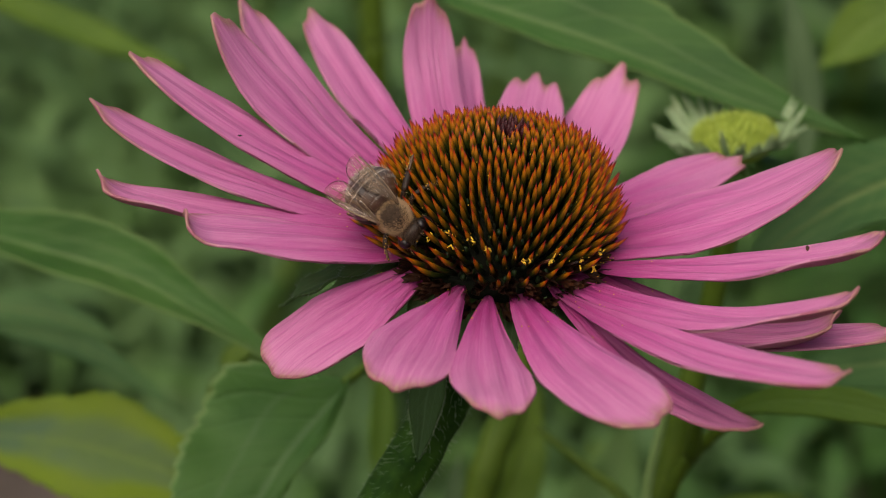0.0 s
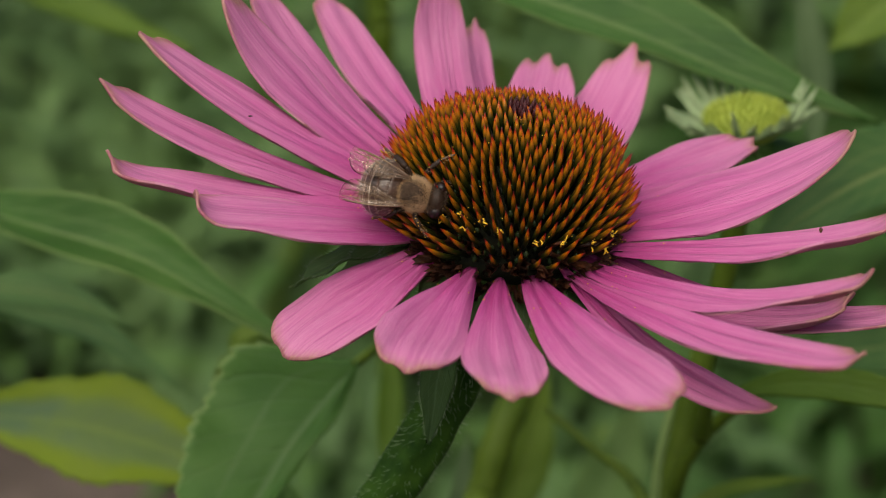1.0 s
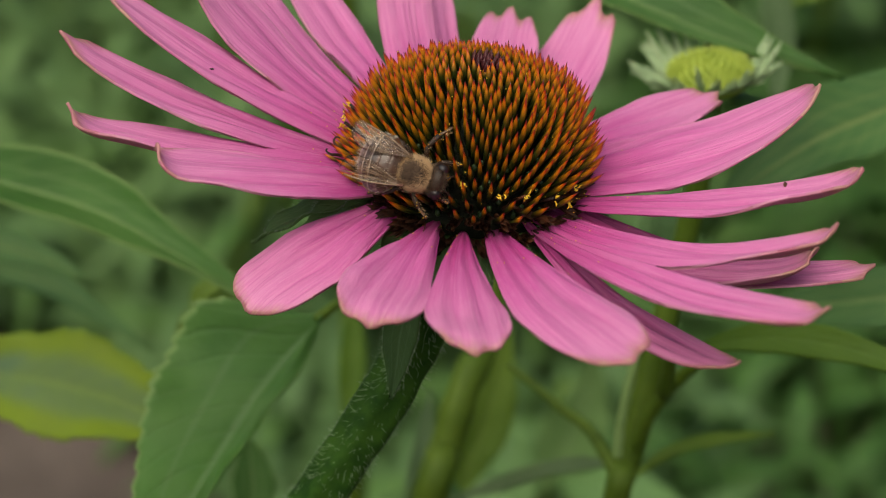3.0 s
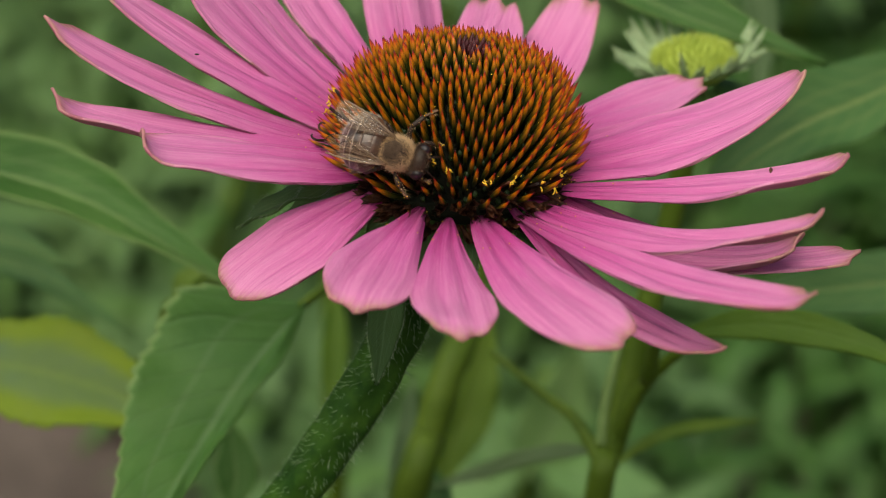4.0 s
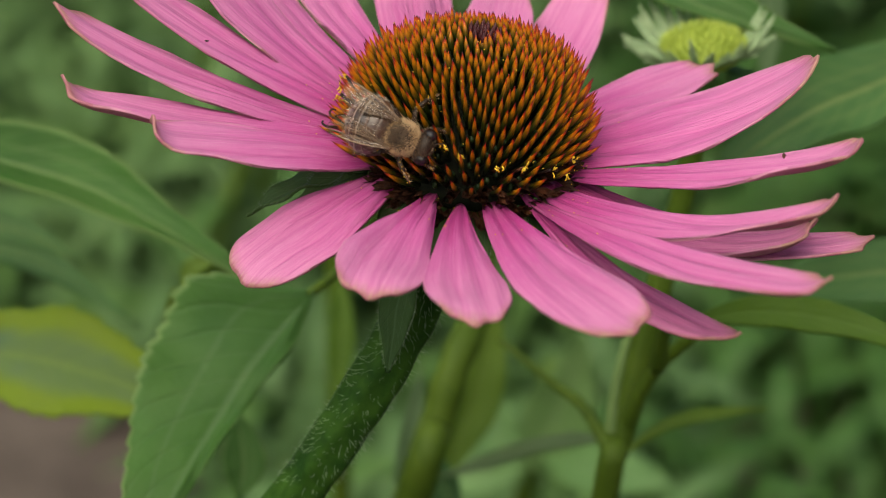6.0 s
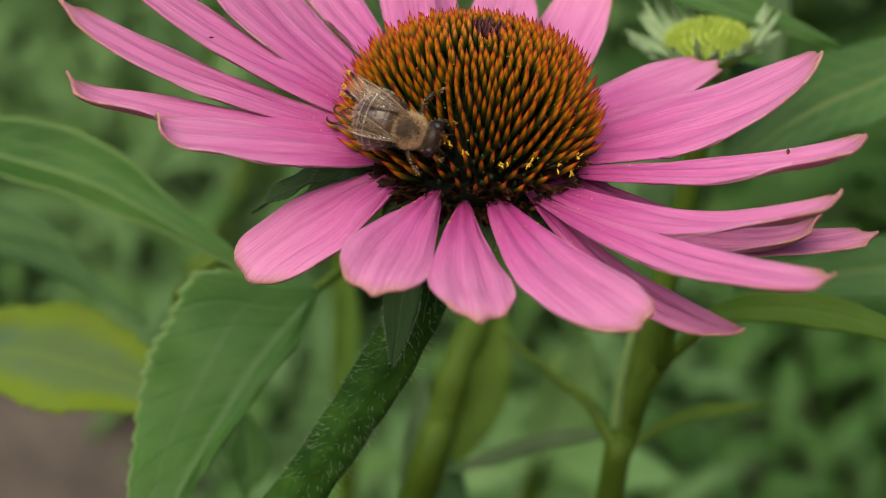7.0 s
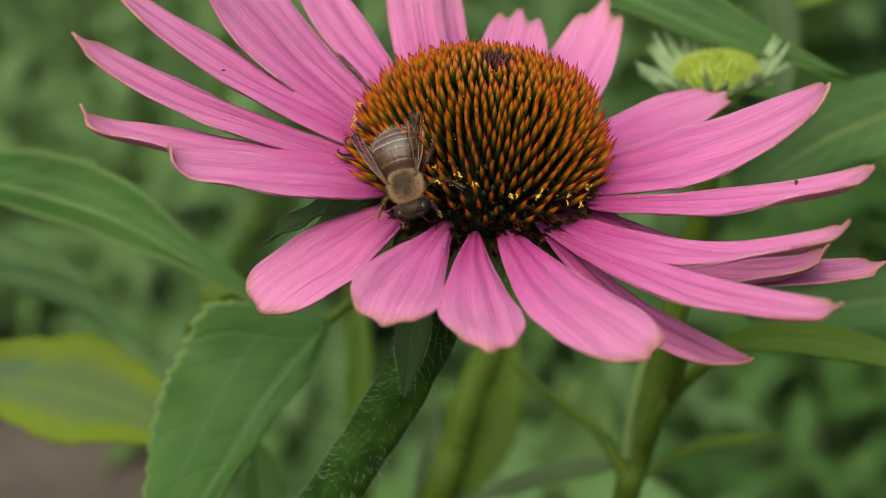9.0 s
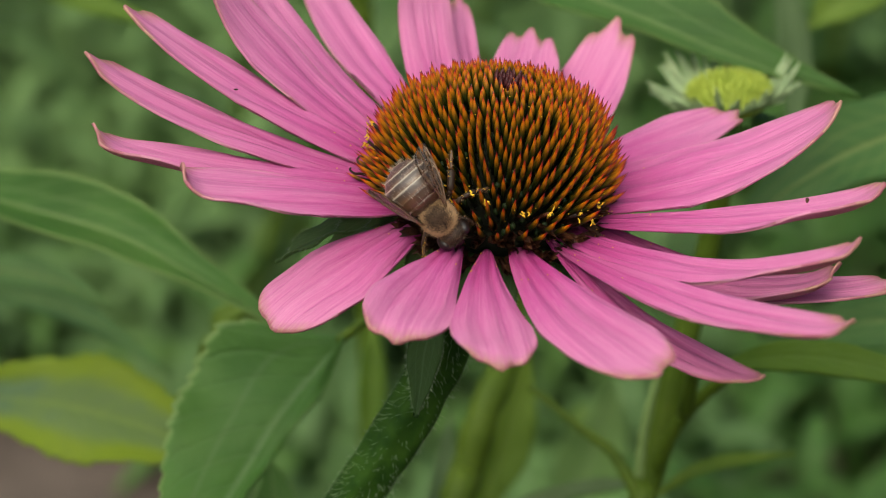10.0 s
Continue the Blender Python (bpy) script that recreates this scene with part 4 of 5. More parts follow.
def bud():
    """A young green flower head with short pale rays."""
    root = new("flower_bud")
    tagged(root, "young green coneflower bud on an olive-green forked stem", "flower bud")
    c = Vector((0.0351, 0.0577, 0.532))
    tilt = Matrix.Translation(c) @ pose(0, 0, 0, -10, -4, 0)
    me = blob("disc", 0.0058, 0.0058, 0.0030, (0, 0, 0.0008), 30, 14, 0.06, 14)
    me.transform(tilt)
    part("disc", me, M_BUD, root)
    studs = []
    for i in range(150):
        th = math.acos(1 - 0.95 * (i + 0.5) / 150)
        a = i * 2.39996
        p = Vector((0.0055 * math.sin(th) * math.cos(a), 0.0055 * math.sin(th) * math.sin(a), 0.0008 + 0.0027 * math.cos(th)))
        studs.append(tube("s", [tilt @ p, tilt @ (p * 1.1 + Vector((0, 0, 0.0005))), tilt @ (p * 1.16 + Vector((0, 0, 0.0009)))], [0.0003, 0.00026, 0.00005], 5))
    tagged(part("floret_mass", join_meshes("floret_mass", studs), M_BUD, root), kind="stuff")
    for i in range(66):
        a = 2 * math.pi * i / 66 + random.uniform(-0.1, 0.1)
        k = random.uniform(0.75, 1.15)
        o = Vector((math.cos(a), math.sin(a), 0))
        up = random.uniform(0.0010, 0.0052) + 0.0012 * max(0.0, math.sin(a))
        k *= 1.0 + 0.35 * max(0.0, -math.cos(a))
        pts = [tilt @ (o * 0.0050), tilt @ (o * (0.0050 + 0.0026 * k) + Vector((0, 0, 0.0004 + up * 0.3))), tilt @ (o * (0.0050 + 0.0047 * k) + Vector((0, 0, up)))]
        part("ray", leaf_mesh("ray", pts, 0.0010, (0, 0, 1), fold=0.5, peak=0.45, rows=12, cols=5, seed=i * 1.7, thick=0.0003), M_BUD_RAY, root)
    for i in range(12):
        a = 2 * math.pi * i / 12
        o = Vector((math.cos(a), math.sin(a), 0))
        pts = [tilt @ (o * 0.003 + Vector((0, 0, -0.0025))), tilt @ (o * 0.0065 + Vector((0, 0, -0.0038))), tilt @ (o * 0.0095 + Vector((0, 0, -0.0045)))]
        part("bract", leaf_mesh("bract", pts, 0.0026, (0, 0, 1), fold=0.3, peak=0.4, rows=12, cols=5, seed=i * 2.1, thick=0.0003), M_LEAF, root)
    line = bezier([tilt @ Vector((0, 0, -0.001)), c + Vector((0.0005, 0.002, -0.010)), *[(0.0327, 0.0582, 0.5023), (0.0296, 0.0546, 0.4887), (0.0274, 0.0509, 0.4789), (0.0251, 0.0481, 0.4705), (0.0236, 0.0460, 0.4633)], (0.0180, 0.0550, 0.3800), (0.0120, 0.0700, 0.2000), (0.0100, 0.0750, -0.0200)], 60)
    part("stem", tube("stem", line, [0.0014 + 0.0007 * min(1, i / 20) for i in range(60)], 12), M_STALK, root, "olive-green forked stem")
    return root


right = bud()
stalk(right, [(0.0261, 0.0486, 0.4732), (0.0281, 0.0475, 0.4811), (0.0308, 0.0465, 0.4871), (0.0353, 0.0446, 0.4938)], 0.0012, 0.0010, name="side_branch")
stalk(right, [(0.0230, 0.0397, 0.4795), (0.0237, 0.0416, 0.4865), (0.0252, 0.0442, 0.4926), (0.0271, 0.0480, 0.4990)], 0.0008, 0.0006, M_TWIG, name="side_branch")
stalk(right, [(0.0237, 0.0465, 0.4716), (0.0203, 0.0531, 0.4745), (0.0154, 0.0586, 0.4756), (0.0078, 0.0655, 0.4787)], 0.0011, 0.0006, M_STALK, name="side_branch")
lone_leaf(right, [(0.0249, 0.0458, 0.4706), (0.0330, 0.0499, 0.4737), (0.0413, 0.0547, 0.4723), (0.0492, 0.0590, 0.4701)], 0.0022, (0, -0.5, 0.85), M_LEAF_OLIVE, None, "narrow light green leaf", peak=0.5, seed=9.0)
lone_leaf(right, [(0.0249, 0.0530, 0.4688), (0.0182, 0.0649, 0.4594), (0.0102, 0.0801, 0.4455), (-0.0009, 0.0864, 0.4362)], 0.0045, (0, -0.5, 0.85), M_LEAF_PALE, None, "narrow pale green leaf", peak=0.5, seed=19.0)
lone_leaf(right, [(0.0301, 0.0341, 0.5013), (0.0375, 0.0293, 0.5071), (0.0459, 0.0249, 0.5099), (0.0557, 0.0192, 0.5106), (0.0666, 0.0116, 0.5084)], 0.0050, (0.0, -0.6, 0.8), M_BLADE, (0.0302, 0.0461, 0.4864), "olive-green leaf curved like a blade", peak=0.5, seed=8.0, teeth=5, rows=60)


# ---- the foliage behind ----
def plant(seed, leaves, height, materials):
    """A leafy stem, its root at the origin."""
    random.seed(seed)
    root = new("garden_plant")
    tagged(root, "leafy green garden plant with long pointed leaves", "plant", "plants behind the flower")
    lean = Vector((random.uniform(-0.08, 0.08), random.uniform(-0.05, 0.05), 0))
    line = bezier([(0, 0, -0.01), lean * 0.3 + Vector((0, 0, height * 0.35)), lean + Vector((0, 0, height * 0.7)), lean * 1.6 + Vector((0, 0, height))], 16)
    part("stem", tube("stem", line, [0.004 - 0.0015 * i / 15 for i in range(16)], 8), M_STALK, root)
    for k in range(leaves):
        s = 0.12 + 0.86 * k / leaves
        p = line[min(15, int(s * 15))]
        a = k * 2.4 + random.uniform(-0.5, 0.5)
        o = Vector((math.cos(a), math.sin(a), 0))
        ln = random.uniform(0.045, 0.085) * (1.15 - 0.45 * s)
        rise = random.uniform(0.1, 0.8)
        pts = [p, p + o * ln * 0.5 + Vector((0, 0, ln * 0.45 * rise)), p + o * ln + Vector((0, 0, ln * (0.55 * rise - random.uniform(0.1, 0.5))))]
        me = leaf_mesh("leaf", pts, ln * random.uniform(0.2, 0.34), (o.x * -0.3, o.y * -0.3, 1), teeth=0, fold=0.2, peak=0.35, rows=10, cols=5, seed=seed + k, thick=0.0005)
        part("leaf", me, random.choice(materials), root)
    return root


PROTO = [plant(11, 24, 0.32, [M_FAR, M_FAR_GREY]), plant(12, 24, 0.26, [M_FAR_GREY, M_FAR]), plant(13, 20, 0.22, [M_FAR, M_FAR_GREY]), plant(14, 26, 0.34, [M_FAR_GREY, M_FAR]), plant(15, 22, 0.18, [M_FAR_GREY, M_FAR])]
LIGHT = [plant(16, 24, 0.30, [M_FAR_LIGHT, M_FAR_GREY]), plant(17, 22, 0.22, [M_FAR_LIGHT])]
random.seed(5)
spots = []
for i in range(10):
    for j in range(10):
        y = 0.70 + 0.15 * i + random.uniform(-0.06, 0.06)
        x = (-1 + 2 * (j + 0.5 * (i % 2)) / 9.5 + random.uniform(-0.08, 0.08)) * (0.42 + 0.42 * y)
        # bare soil shows between the plants on one side
        if (-0.42 < x < -0.10 and y < 0.80) or (0.11 < x < 0.27 and y < 0.92):
            continue
        spots.append((x, y))
for i in range(13):
    for j in range(13):
        x = -2.1 + 0.35 * j + random.uniform(-0.12, 0.12)
        y = -1.6 + 0.35 * i + random.uniform(-0.12, 0.12)
        if math.hypot(x, y + 0.15) < 0.6 or math.hypot(x, y - 0.75) > 2.0 or (0.3 < y < 2.4 and abs(x) < 0.50 + 0.45 * y) or random.random() < 0.25:
            continue
        spots.append((x, y))
used = {0: 0, 1: 0}
for i, (x, y) in enumerate(spots):
    m = pose(x, y, 0, 0, 0, random.uniform(0, 360))
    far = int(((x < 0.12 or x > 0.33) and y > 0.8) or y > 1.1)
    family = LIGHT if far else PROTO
    k = used[far]
    used[far] += 1
    if k < len(family):
        family[k].matrix_basis = m
    else:
        copy_thing(family[k % len(family)], m)


def ground_cover():
    """Low leaves and grass between the plants, from a dozen blade shapes."""
    random.seed(21)
    rng = np.random.default_rng(21)
    shapes = []
    for k in range(14):
        h = random.uniform(0.5, 1.1)
        pts = [(0, 0, 0), (0.35, 0, h), (1.0, 0, h * random.uniform(0.6, 1.3))]
        me = leaf_mesh("b", pts, random.uniform(0.15, 0.32), (-1, 0, 0.6), fold=0.2, peak=0.4, rows=5, cols=3, seed=k, thick=0.01)
        shapes.append((np.array([v.co for v in me.vertices]), [tuple(p.vertices) for p in me.polygons], [tuple(d.uv) for d in me.uv_layers[0].data]))
        bpy.data.meshes.remove(me)
    groups = {"light": ([], [], []), "dark": ([], [], []), "near": ([], [], []), "other": ([], [], [])}
    count = 0
    while count < 24000:
        x, y = (random.gauss(0, 0.42), random.gauss(1.0, 0.42)) if count % 4 else (random.uniform(-2.1, 2.1), random.uniform(-1.3, 2.9))
        # an uneven round bed, with bare soil in one spot
        if math.hypot(x, y - 0.75) > 1.9 + 0.25 * noise.noise(Vector((x * 1.5, y * 1.5, 3))):
            continue
        uneven = noise.noise(Vector((x * 4, y * 4, 7)))
        if math.hypot((x + 0.25) / 0.17, (y - 0.60) / 0.20) < 1 + 0.3 * uneven:
            continue
        if abs(x - 0.185 + 0.06 * uneven) < 0.055 and y < 0.95 and random.random() < 0.72:
            continue
        ln = random.uniform(0.03, 0.075)
        a = random.uniform(0, 6.283)
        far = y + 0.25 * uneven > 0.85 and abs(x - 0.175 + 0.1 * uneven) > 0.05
        # shade between sparse plants, put into this strip by a darker leaf colour
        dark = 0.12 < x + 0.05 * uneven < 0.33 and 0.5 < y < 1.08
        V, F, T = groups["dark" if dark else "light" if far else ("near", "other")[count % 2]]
        co, faces, uv = random.choice(shapes)
        c, d = math.cos(a), math.sin(a)
        q = co * ln
        V.append(np.stack([q[:, 0] * c - q[:, 1] * d + x, q[:, 0] * d + q[:, 1] * c + y, q[:, 2] - 0.01], 1))
        F.append(faces)
        T.append(uv)
        count += 1
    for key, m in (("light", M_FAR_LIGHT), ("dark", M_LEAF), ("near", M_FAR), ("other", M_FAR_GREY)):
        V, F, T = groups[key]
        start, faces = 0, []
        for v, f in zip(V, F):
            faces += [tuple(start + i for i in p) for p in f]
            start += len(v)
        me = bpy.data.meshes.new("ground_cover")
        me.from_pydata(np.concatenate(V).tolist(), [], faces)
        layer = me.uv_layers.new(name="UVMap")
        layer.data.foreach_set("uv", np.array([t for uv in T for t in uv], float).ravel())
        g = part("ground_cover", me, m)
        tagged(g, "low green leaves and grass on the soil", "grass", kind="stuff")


ground_cover()


# ---- the honey bee (its own space: x ahead, y to its left, z up; millimetres) ----
bee = new("honey_bee")
tagged(bee, "honey bee with tan fur, banded abdomen and folded clear wings", "bee")


def mm(me, m=None):
    if m is not None:
        me.transform(m)
    me.transform(Matrix.Scale(0.00107, 4))
    return me


def bee_body():
    thorax = part("thorax", mm(blob("thorax", 1.80, 1.65, 1.55, (0, 0, 0), 24, 14, 0.05, 3)), M_CHITIN, bee, "dark furry thorax")
    spots, short = [], []
    for k in range(8500):
        d = Vector((random.gauss(0, 1), random.gauss(0, 1), random.gauss(0, 1))).normalized()
        p = Vector((d.x * 1.77, d.y * 1.62, d.z * 1.52))
        lie = Vector((-0.45, 0, 0)) + Vector((random.gauss(0, 1), random.gauss(0, 1), random.gauss(0, 1))) * 0.35
        # short dark fur in an oval patch on top
        if d.z > 0.2 and (p.x - 0.05) ** 2 / 1.75 + p.y ** 2 / 1.9 < random.uniform(0.35, 1.35):
            short.append((p * 0.00107, d * 0.5 + lie * 1.2))
            continue
        spots.append((p * 0.00107, d * 0.75 + lie))
    for k in range(900):
        d = Vector((random.gauss(0, 0.45), random.gauss(0, 0.45), 1)).normalized()
        short.append((Vector((d.x * 1.77, d.y * 1.62, d.z * 1.52)) * 0.00107, d * 0.5 + Vector((-0.5, random.gauss(0, 0.4), 0))))
    tagged(part("fur", hairs("fur", spots, 0.00060, 0.000014, 0.4), M_FUR, thorax, "dense tan fur"), kind="stuff")
    tagged(part("fur", hairs("fur", short, 0.00038, 0.000016, 0.35), M_DARK_FUR, thorax, "short dark brown fur"), kind="stuff")
    # head
    hm = Matrix.Translation((2.12, 0, -0.80)) @ pose(0, 0, 0, 0, 35, 0)
    head = part("head", mm(blob("head", 1.0, 1.75, 1.55, (0, 0, 0), 22, 12, 0.04, 3), hm), M_CHITIN, bee, "dark head with short fur")
    for sgn in (1, -1):
        part("eye", mm(blob("eye", 0.80, 0.72, 1.25, (0.2, 1.32 * sgn, 0.12), 18, 12), hm), M_EYE, head, "large glossy black eye")
        a0 = hm @ Vector((0.9, 0.35 * sgn, 0.2))
        pts = [a0, a0 + Vector((0.45, 0.4 * sgn, 0.2)), a0 + Vector((0.75, 0.65 * sgn, -0.3)), a0 + Vector((0.95, 0.85 * sgn, -1.1))]
        part("antenna", mm(tube("antenna", bezier(pts, 10), [0.09] * 10, 6)), M_CHITIN, head)
    part("mouthparts", mm(tube("mouthparts", [hm @ Vector((0.3, 0, -1.2)), hm @ Vector((0.5, 0, -2.0)), hm @ Vector((0.2, 0, -2.9))], [0.42, 0.26, 0.1], 8)), M_SEG, head)
    spots = []
    for k in range(1500):
        d = Vector((random.gauss(0, 1), random.gauss(0, 1), random.gauss(0, 1))).normalized()
        if abs(d.y) > 0.7 and d.x > -0.3:
            continue
        p = hm @ Vector((d.x * 0.98, d.y * 1.7, d.z * 1.5))
        spots.append((p * 0.00107, (hm.to_3x3() @ d) + Vector((0.2, 0, 0.2))))
    tagged(part("fur", hairs("fur", spots, 0.00040, 0.000015, 0.3), M_DARK_FUR, head), kind="stuff")
    # abdomen: overlapping plates
    ab = new("abdomen")
    ab.parent = bee
    prof = [(0.0, 1.0), (0.06, 1.6), (0.14, 2.10), (0.25, 2.45), (0.36, 2.65), (0.50, 2.70), (0.64, 2.58), (0.76, 2.28), (0.87, 1.78), (0.95, 1.15), (1.0, 0.4)]

    def radius(t):
        for (a, ra), (b, rb) in zip(prof, prof[1:]):
            if t <= b:
                k = (t - a) / (b - a)
                k = k * k * (3 - 2 * k) * 0.4 + k * 0.6
                return ra + (rb - ra) * k
        return prof[-1][1]

    def place(t):
        return -1.35 - 5.8 * t, -0.1 - 1.0 * t ** 1.8

    edges = [0.0, 0.17, 0.36, 0.54, 0.71, 0.86, 1.0]
    fur = []
    for q in range(6):
        rows, uvs = [], []
        for i in range(9):
            v = i / 8
            t = edges[q] + (edges[q + 1] + 0.015 - edges[q]) * v
            x, z = place(min(t, 1))
            r = radius(min(t, 1)) * (0.985 + 0.02 * v)
            rows.append([(x, r * 1.17 * math.cos(w), z + r * 0.92 * math.sin(w)) for w in [2 * math.pi * j / 28 for j in range(28)]])
            uvs.append([(j / 28, v) for j in range(28)])
        part("abdomen_plate", mm(grid_mesh("abdomen_plate", rows, uvs, closed=True, caps=True)), M_ABDOMEN if q > 1 else M_ABDOMEN_FRONT, ab)
        for k in range(110 if q > 1 else 120):
            v = random.choice((random.uniform(0.8, 1.0), random.uniform(0.8, 1.0), random.random())) if q else random.random()
            t = edges[q] + (edges[q + 1] - edges[q]) * v
            x, z = place(t)
            w = random.uniform(-0.4, math.pi + 0.4)
            o = Vector((0, 1.17 * math.cos(w), 0.92 * math.sin(w)))
            fur.append(((Vector((x, 0, z)) + o * radius(t)) * 0.00107, o * 0.5 + Vector((-1, 0, 0.05))))
    tagged(part("fur", hairs("fur", fur, 0.0005, 0.000013, 0.15), M_BAND, ab, "pale bands of short fur"), kind="stuff")
    tagged(ab, "dark brown abdomen with pale bands")


bee_body()


WINGS = {}


def wing(sgn, length, width, hinge, name):
    """A clear wing with brown veins; it lies back over the abdomen."""
    n, m = 22, 9
    P = np.zeros((n, m, 3))
    U = [[(0, 0)] * m for _ in range(n)]

    def outline(s):
        front = -0.10 * width * math.sin(s * math.pi)
        w = width * (0.12 + 0.88 * math.sin(min(1, s / 0.72) * math.pi / 2) ** 1.3) if s < 0.72 else width * math.sqrt(max(0.0, 1 - ((s - 0.72) / 0.28) ** 2.2))
        return front, w

    def at(s, u):
        f, w = outline(s)
        return Vector((-length * s, sgn * (-f) - sgn * 0, 0)) + Vector((0, -sgn * w * u, 0.10 * math.sin(u * 9 + s * 4) + 0.25 * math.sin(s * 2.5)))

    for i in range(n):
        for j in range(m):
            P[i, j] = at(0.001 + 0.985 * i / (n - 1), j / (m - 1))
            U[i][j] = (j / (m - 1), i / (n - 1))
    me = sheet_mesh(name, P, U, 0.02)
    ob = part(name, mm(me), M_WING, bee, "clear membrane with brown veins")
    runs = [[(0.02, 0.02), (0.3, 0.02), (0.6, 0.02), (0.92, 0.08)], [(0.02, 0.1), (0.3, 0.22), (0.55, 0.25), (0.95, 0.35)], [(0.02, 0.2), (0.3, 0.5), (0.55, 0.55), (0.9, 0.62)], [(0.03, 0.4), (0.25, 0.8), (0.5, 0.86), (0.75, 0.95)], [(0.3, 0.22), (0.35, 0.5)], [(0.55, 0.25), (0.5, 0.55)], [(0.75, 0.05), (0.7, 0.3), (0.68, 0.57)], [(0.5, 0.55), (0.45, 0.84)]]
    bits = []
    for k, r in enumerate(runs):
        pts = bezier([at(s, u) + Vector((0, 0, 0.01)) for s, u in r], 8)
        bits.append(tube("v", pts, 0.085 if k == 0 else 0.046, 5))
    part("vein", mm(join_meshes("vein", bits)), M_VEIN, ob)
    WINGS[name, sgn] = ob, Vector(hinge) * 0.00107


for sgn in (1, -1):
    wing(sgn, 7.3, 2.6, (-0.3, 1.5 * sgn, 0.95), "forewing")
    wing(sgn, 5.3, 2.0, (-0.9, 1.6 * sgn, 0.75), "hindwing")


def leg(sgn, points, thick, label, basket=False):
    """Coxa to foot; points in the bee's millimetres for its left side. The leg turns at its coxa."""
    o = Vector((points[0][0], points[0][1] * sgn, points[0][2]))
    pts = [Vector((x, y * sgn, z)) - o for x, y, z in points]
    names = ("femur", "tibia", "foot")
    root = None
    for k in range(len(pts) - 1):
        a, b = pts[k], pts[k + 1]
        fat = thick * (1.0, 1.35 if basket else 1.05, 0.55)[min(k, 2)]
        me = tube("leg", [a, a.lerp(b, 0.2), a.lerp(b, 0.6), a.lerp(b, 0.9), b], [fat * 0.6, fat * 0.9, fat * 1.0, fat * 0.95, fat * 0.5], 8, 0.75)
        if root is None:
            root = part("leg", mm(me), M_CHITIN, bee, label)
            root.location = o * 0.00107
        else:
            part(names[min(k, 2)], mm(me), M_CHITIN if k == 1 else M_SEG, root)
    spots = []
    for q in range(110):
        k = random.randint(0, len(pts) - 2)
        a, b = pts[k], pts[k + 1]
        d = (b - a).normalized()
        w = d.orthogonal().normalized()
        w.rotate(Matrix.Rotation(random.uniform(0, 6.28), 3, d))
        spots.append(((a.lerp(b, random.random()) + w * thick * 0.7) / 1000, w + d * 0.9))
    tagged(part("hair", hairs("hair", spots, 0.0003, 0.000016, 0.1), M_FUR, root), kind="stuff")
    dust = []
    for q in range(7):
        k = random.choice((1, 2, 2))
        p = pts[k].lerp(pts[k + 1], random.random()) + Vector((random.gauss(0, 0.16), random.gauss(0, 0.16), 0.2 + random.gauss(0, 0.1)))
        dust.append(blob("d", 0.07, 0.07, 0.07, p, 5, 4))
    tagged(part("pollen_dust", mm(join_meshes("pollen_dust", dust)), M_POLLEN, root), kind="stuff")
    return root, o * 0.00107


LEGS = {}
for sgn in (1, -1):
    near = 1.0 if sgn > 0 else 0.72
    leg(sgn, [(1.2, 1.0, -1.3), (1.9, 2.0 * near, -1.2), (2.9, 2.3 * near, -2.1), (3.6, 2.4 * near, -2.8)], 0.27, "dark jointed front leg")
    LEGS["middle", sgn] = leg(sgn, [(0.2, 1.3, -1.2), (0.4, 3.1 * near, -0.2), (1.3, 4.6 * near, -0.6), (2.2, 5.7 * near, -1.4)], 0.29, "dark jointed middle leg with pollen dust")
    LEGS["hind", sgn] = leg(sgn, [(-0.9, 1.3, -1.2), (-1.6, 2.9 * near, 0.1), (-3.5, 4.0 * near, -0.7), (-5.3, 4.9 * near, -1.6)], 0.33, "dark jointed hind leg", True)


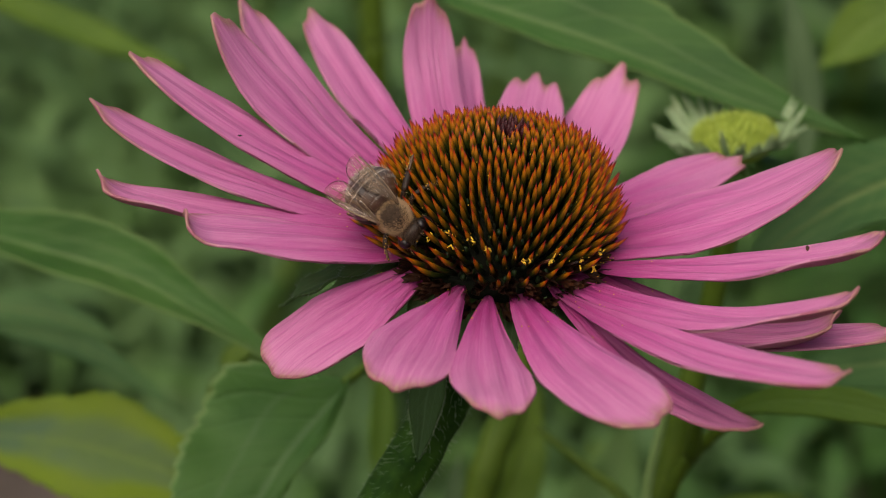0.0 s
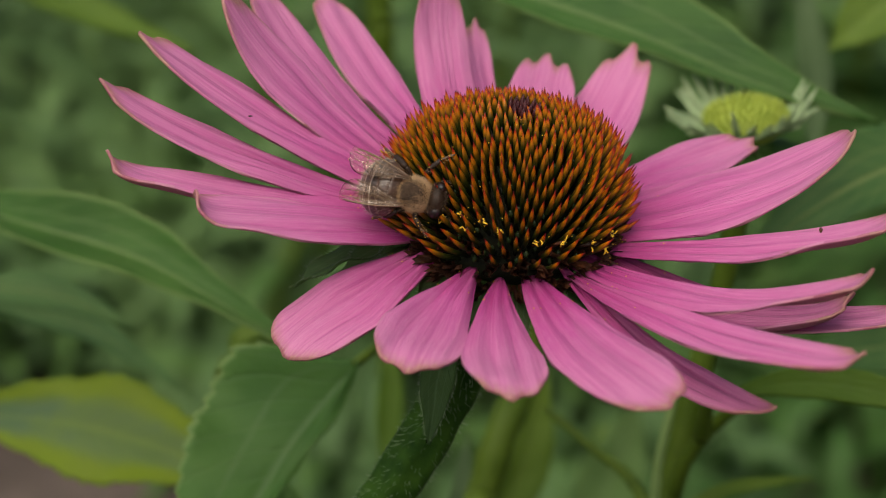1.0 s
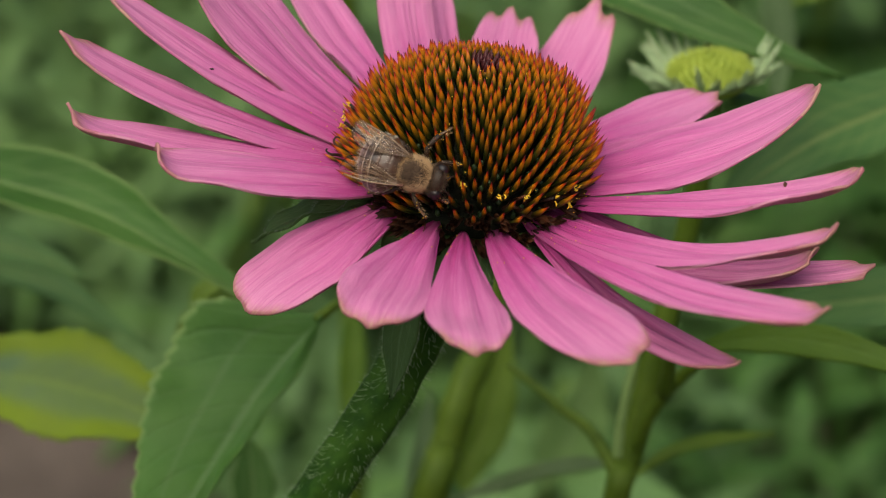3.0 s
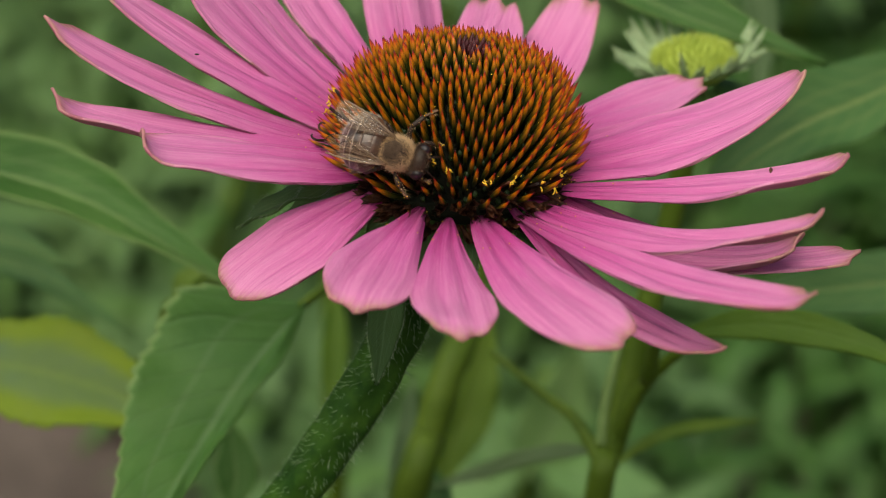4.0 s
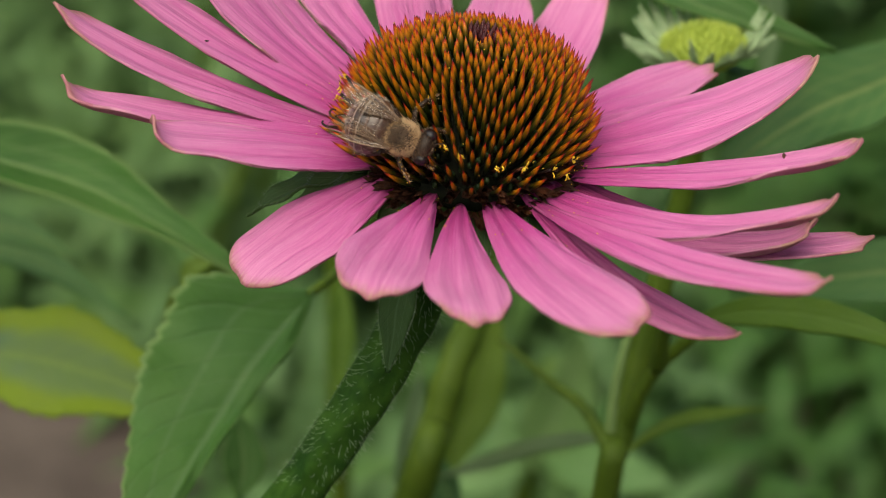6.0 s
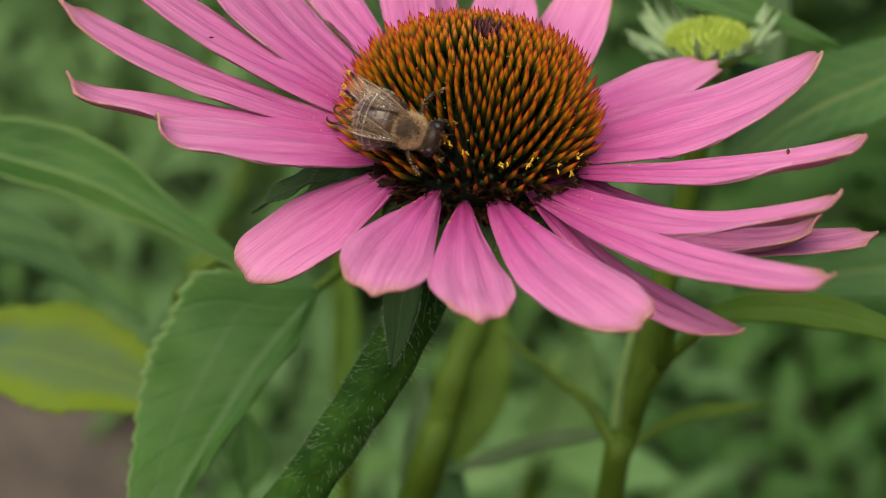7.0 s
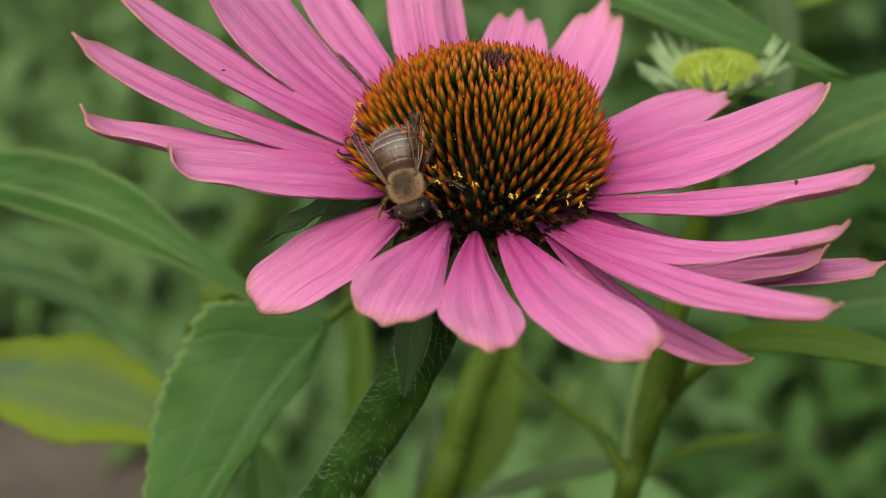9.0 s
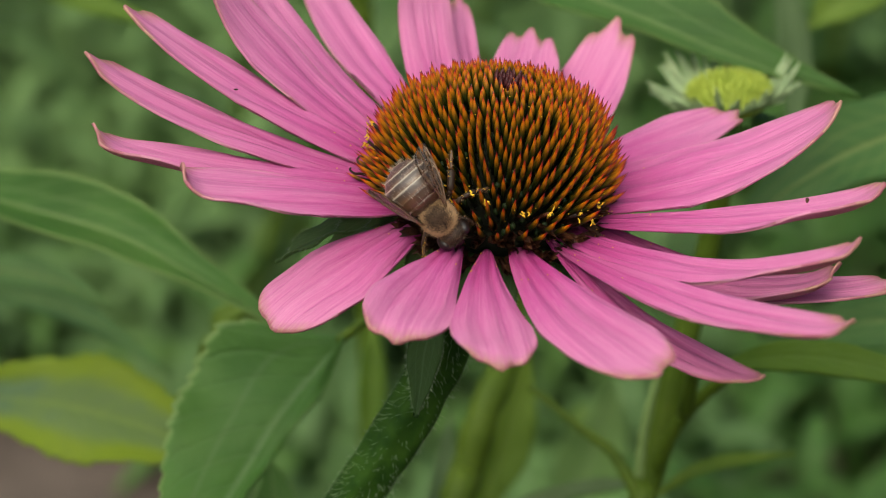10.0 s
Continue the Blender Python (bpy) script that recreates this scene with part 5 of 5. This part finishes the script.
def motions():
    """The bee turns and shuffles on the flank of the cone."""
    walk(bee, [
        (0, pose(-0.01208, -0.00824, 0.55733, 49.0, 22.0, -43.0)),
        (0.3, pose(-0.01223, -0.00814, 0.55714, 49.3, 15.3, -44.3)),
        (0.6, pose(-0.01241, -0.00704, 0.55815, 49.9, 11.6, -40.7)),
        (1, pose(-0.01109, -0.00897, 0.55824, 54.1, -2.9, -29.6)),
        (1.2, pose(-0.00945, -0.01039, 0.55882, 53.9, -0.4, -29.0)),
        (1.5, pose(-0.00800, -0.01200, 0.55790, 54.0, 12.0, -32.5)),
        (1.8, pose(-0.00766, -0.01301, 0.55621, 56.8, 0.9, -28.2)),
        (2, pose(-0.00730, -0.01305, 0.55668, 57.6, -3.5, -24.5)),
        (2.4, pose(-0.00724, -0.01285, 0.55726, 56.1, -0.5, -28.3)),
        (2.7, pose(-0.00676, -0.01318, 0.55711, 55.4, 2.9, -29.0)),
        (3.8, pose(-0.00734, -0.01250, 0.55791, 55.0, 1.3, -28.9)),
        (4.1, pose(-0.00711, -0.01275, 0.55767, 54.5, 3.5, -30.6)),
        (4.5, pose(-0.00643, -0.01314, 0.55763, 56.0, 0.5, -25.6)),
        (5, pose(-0.00743, -0.01262, 0.55752, 54.8, 6.1, -28.6)),
        (5.5, pose(-0.00692, -0.01266, 0.55809, 53.7, 5.7, -31.6)),
        (6.2, pose(-0.00824, -0.01205, 0.55762, 54.2, 6.5, -31.2)),
        (7.3, pose(-0.00720, -0.01238, 0.55833, 54.0, 2.7, -31.7)),
        (7.5, pose(-0.00688, -0.01267, 0.55813, 53.8, 4.6, -31.5)),
        (7.7, pose(-0.00662, -0.01283, 0.55808, 55.4, -0.3, -28.5)),
        (7.9, pose(-0.00794, -0.01211, 0.55791, 51.3, 10.5, -37.7)),
        (8.0, pose(-0.00990, -0.01330, 0.55480, 38.0, 28.0, -61.0)),
        (8.1, pose(-0.01009, -0.01355, 0.55427, 36.0, 30.1, -64.5)),
        (8.3, pose(-0.00896, -0.01269, 0.55445, 29.2, 34.1, -71.9)),
        (8.5, pose(-0.00936, -0.01233, 0.55469, 31.9, 34.7, -68.8)),
        (8.7, pose(-0.00835, -0.01292, 0.55514, 30.3, 34.3, -69.3)),
        (9, pose(-0.00932, -0.01223, 0.55511, 26.8, 36.2, -74.8)),
        (9.3, pose(-0.00765, -0.01359, 0.55421, 38.6, 30.5, -58.6)),
        (9.5, pose(-0.00804, -0.01337, 0.55419, 38.1, 31.5, -59.6)),
        (9.8, pose(-0.00823, -0.01376, 0.55406, 48.4, 28.9, -44.4)),
        (10, pose(-0.00698, -0.01393, 0.55434, 55.0, 40.6, -31.2)),
    ])

    # the wings open, fold over the back and open again: seconds, splay, tilt, droop
    beat = {1: [(0, 8, -14, 15), (0.5, 14, -12, 20), (1.0, 16, -12, 20), (1.6, 17, -14, 15), (2.2, 18, -14, 14), (6.2, 18, -14, 14), (7.3, 18, -14, 14), (7.7, 18, -14, 14), (7.9, 19, -14, 18), (8.0, 22, -24, 12), (8.2, 21, -64, 1), (9.0, 20, -64, 1), (9.5, 21, -58, 2), (9.8, 25, -44, 5), (10, 22, -52, 3)],
            -1: [(0, 16, -6, 14), (0.5, 12, -8, 18), (1.0, 9, -10, 18), (1.6, 8, -18, 13), (2.2, 8, -20, 12), (6.2, 8, -20, 12), (7.3, 7, -20, 12), (7.7, 6, -18, 13), (7.9, 4, -14, 15), (8.0, 20, -24, 10), (8.2, 25, -60, 0), (9.0, 24, -62, 0), (9.5, 20, -66, 0), (9.8, 20, -66, 0), (10, 19, -66, 0)]}
    for (name, sgn), (ob, o) in WINGS.items():
        k, drop = (1.0, 0) if name == "forewing" else (1.12, 4)
        walk(ob, [(t, pose(o.x, o.y, o.z, sgn * tilt, droop + drop, -sgn * splay * k)) for t, splay, tilt, droop in beat[sgn]])

    def swing(key, rows):
        ob, o = LEGS[key]
        walk(ob, [(t, pose(o.x, o.y, o.z, rx, ry, rz)) for t, rx, ry, rz in rows])

    # the legs on its left side reach, fold and reach again
    swing(("middle", 1), [(0, 8, 0, 18), (0.5, 10, 0, 8), (1.0, 6, 0, -10), (1.5, 0, 0, 5), (1.8, 16, 0, -30), (2.1, 0, 0, 0), (2.7, 0, 0, 5), (4.1, 0, 0, 0), (4.5, 12, 0, -35), (5.0, -14, 0, 10), (5.5, -20, 0, 20), (6.2, -20, 0, 18), (7.3, -18, 0, 12), (7.7, -6, 0, -20), (7.9, 6, 0, -35), (8.1, -16, 0, 5), (8.5, -28, 0, 10), (9.0, -20, 0, 14), (10, -6, 0, 14)])
    swing(("hind", 1), [(0, 14, 0, -22), (0.5, 12, 0, -18), (1.0, 5, 0, 8), (2.0, 0, 0, 22), (5.5, 0, 0, 24), (7.3, 0, 0, 22), (7.7, 20, 0, -10), (7.9, 18, 0, 0), (8.1, 20, 0, -26), (8.5, 14, 0, -14), (8.7, 8, 0, 5), (9.5, 6, 0, -6), (10, 6, 0, -10)])


motions()
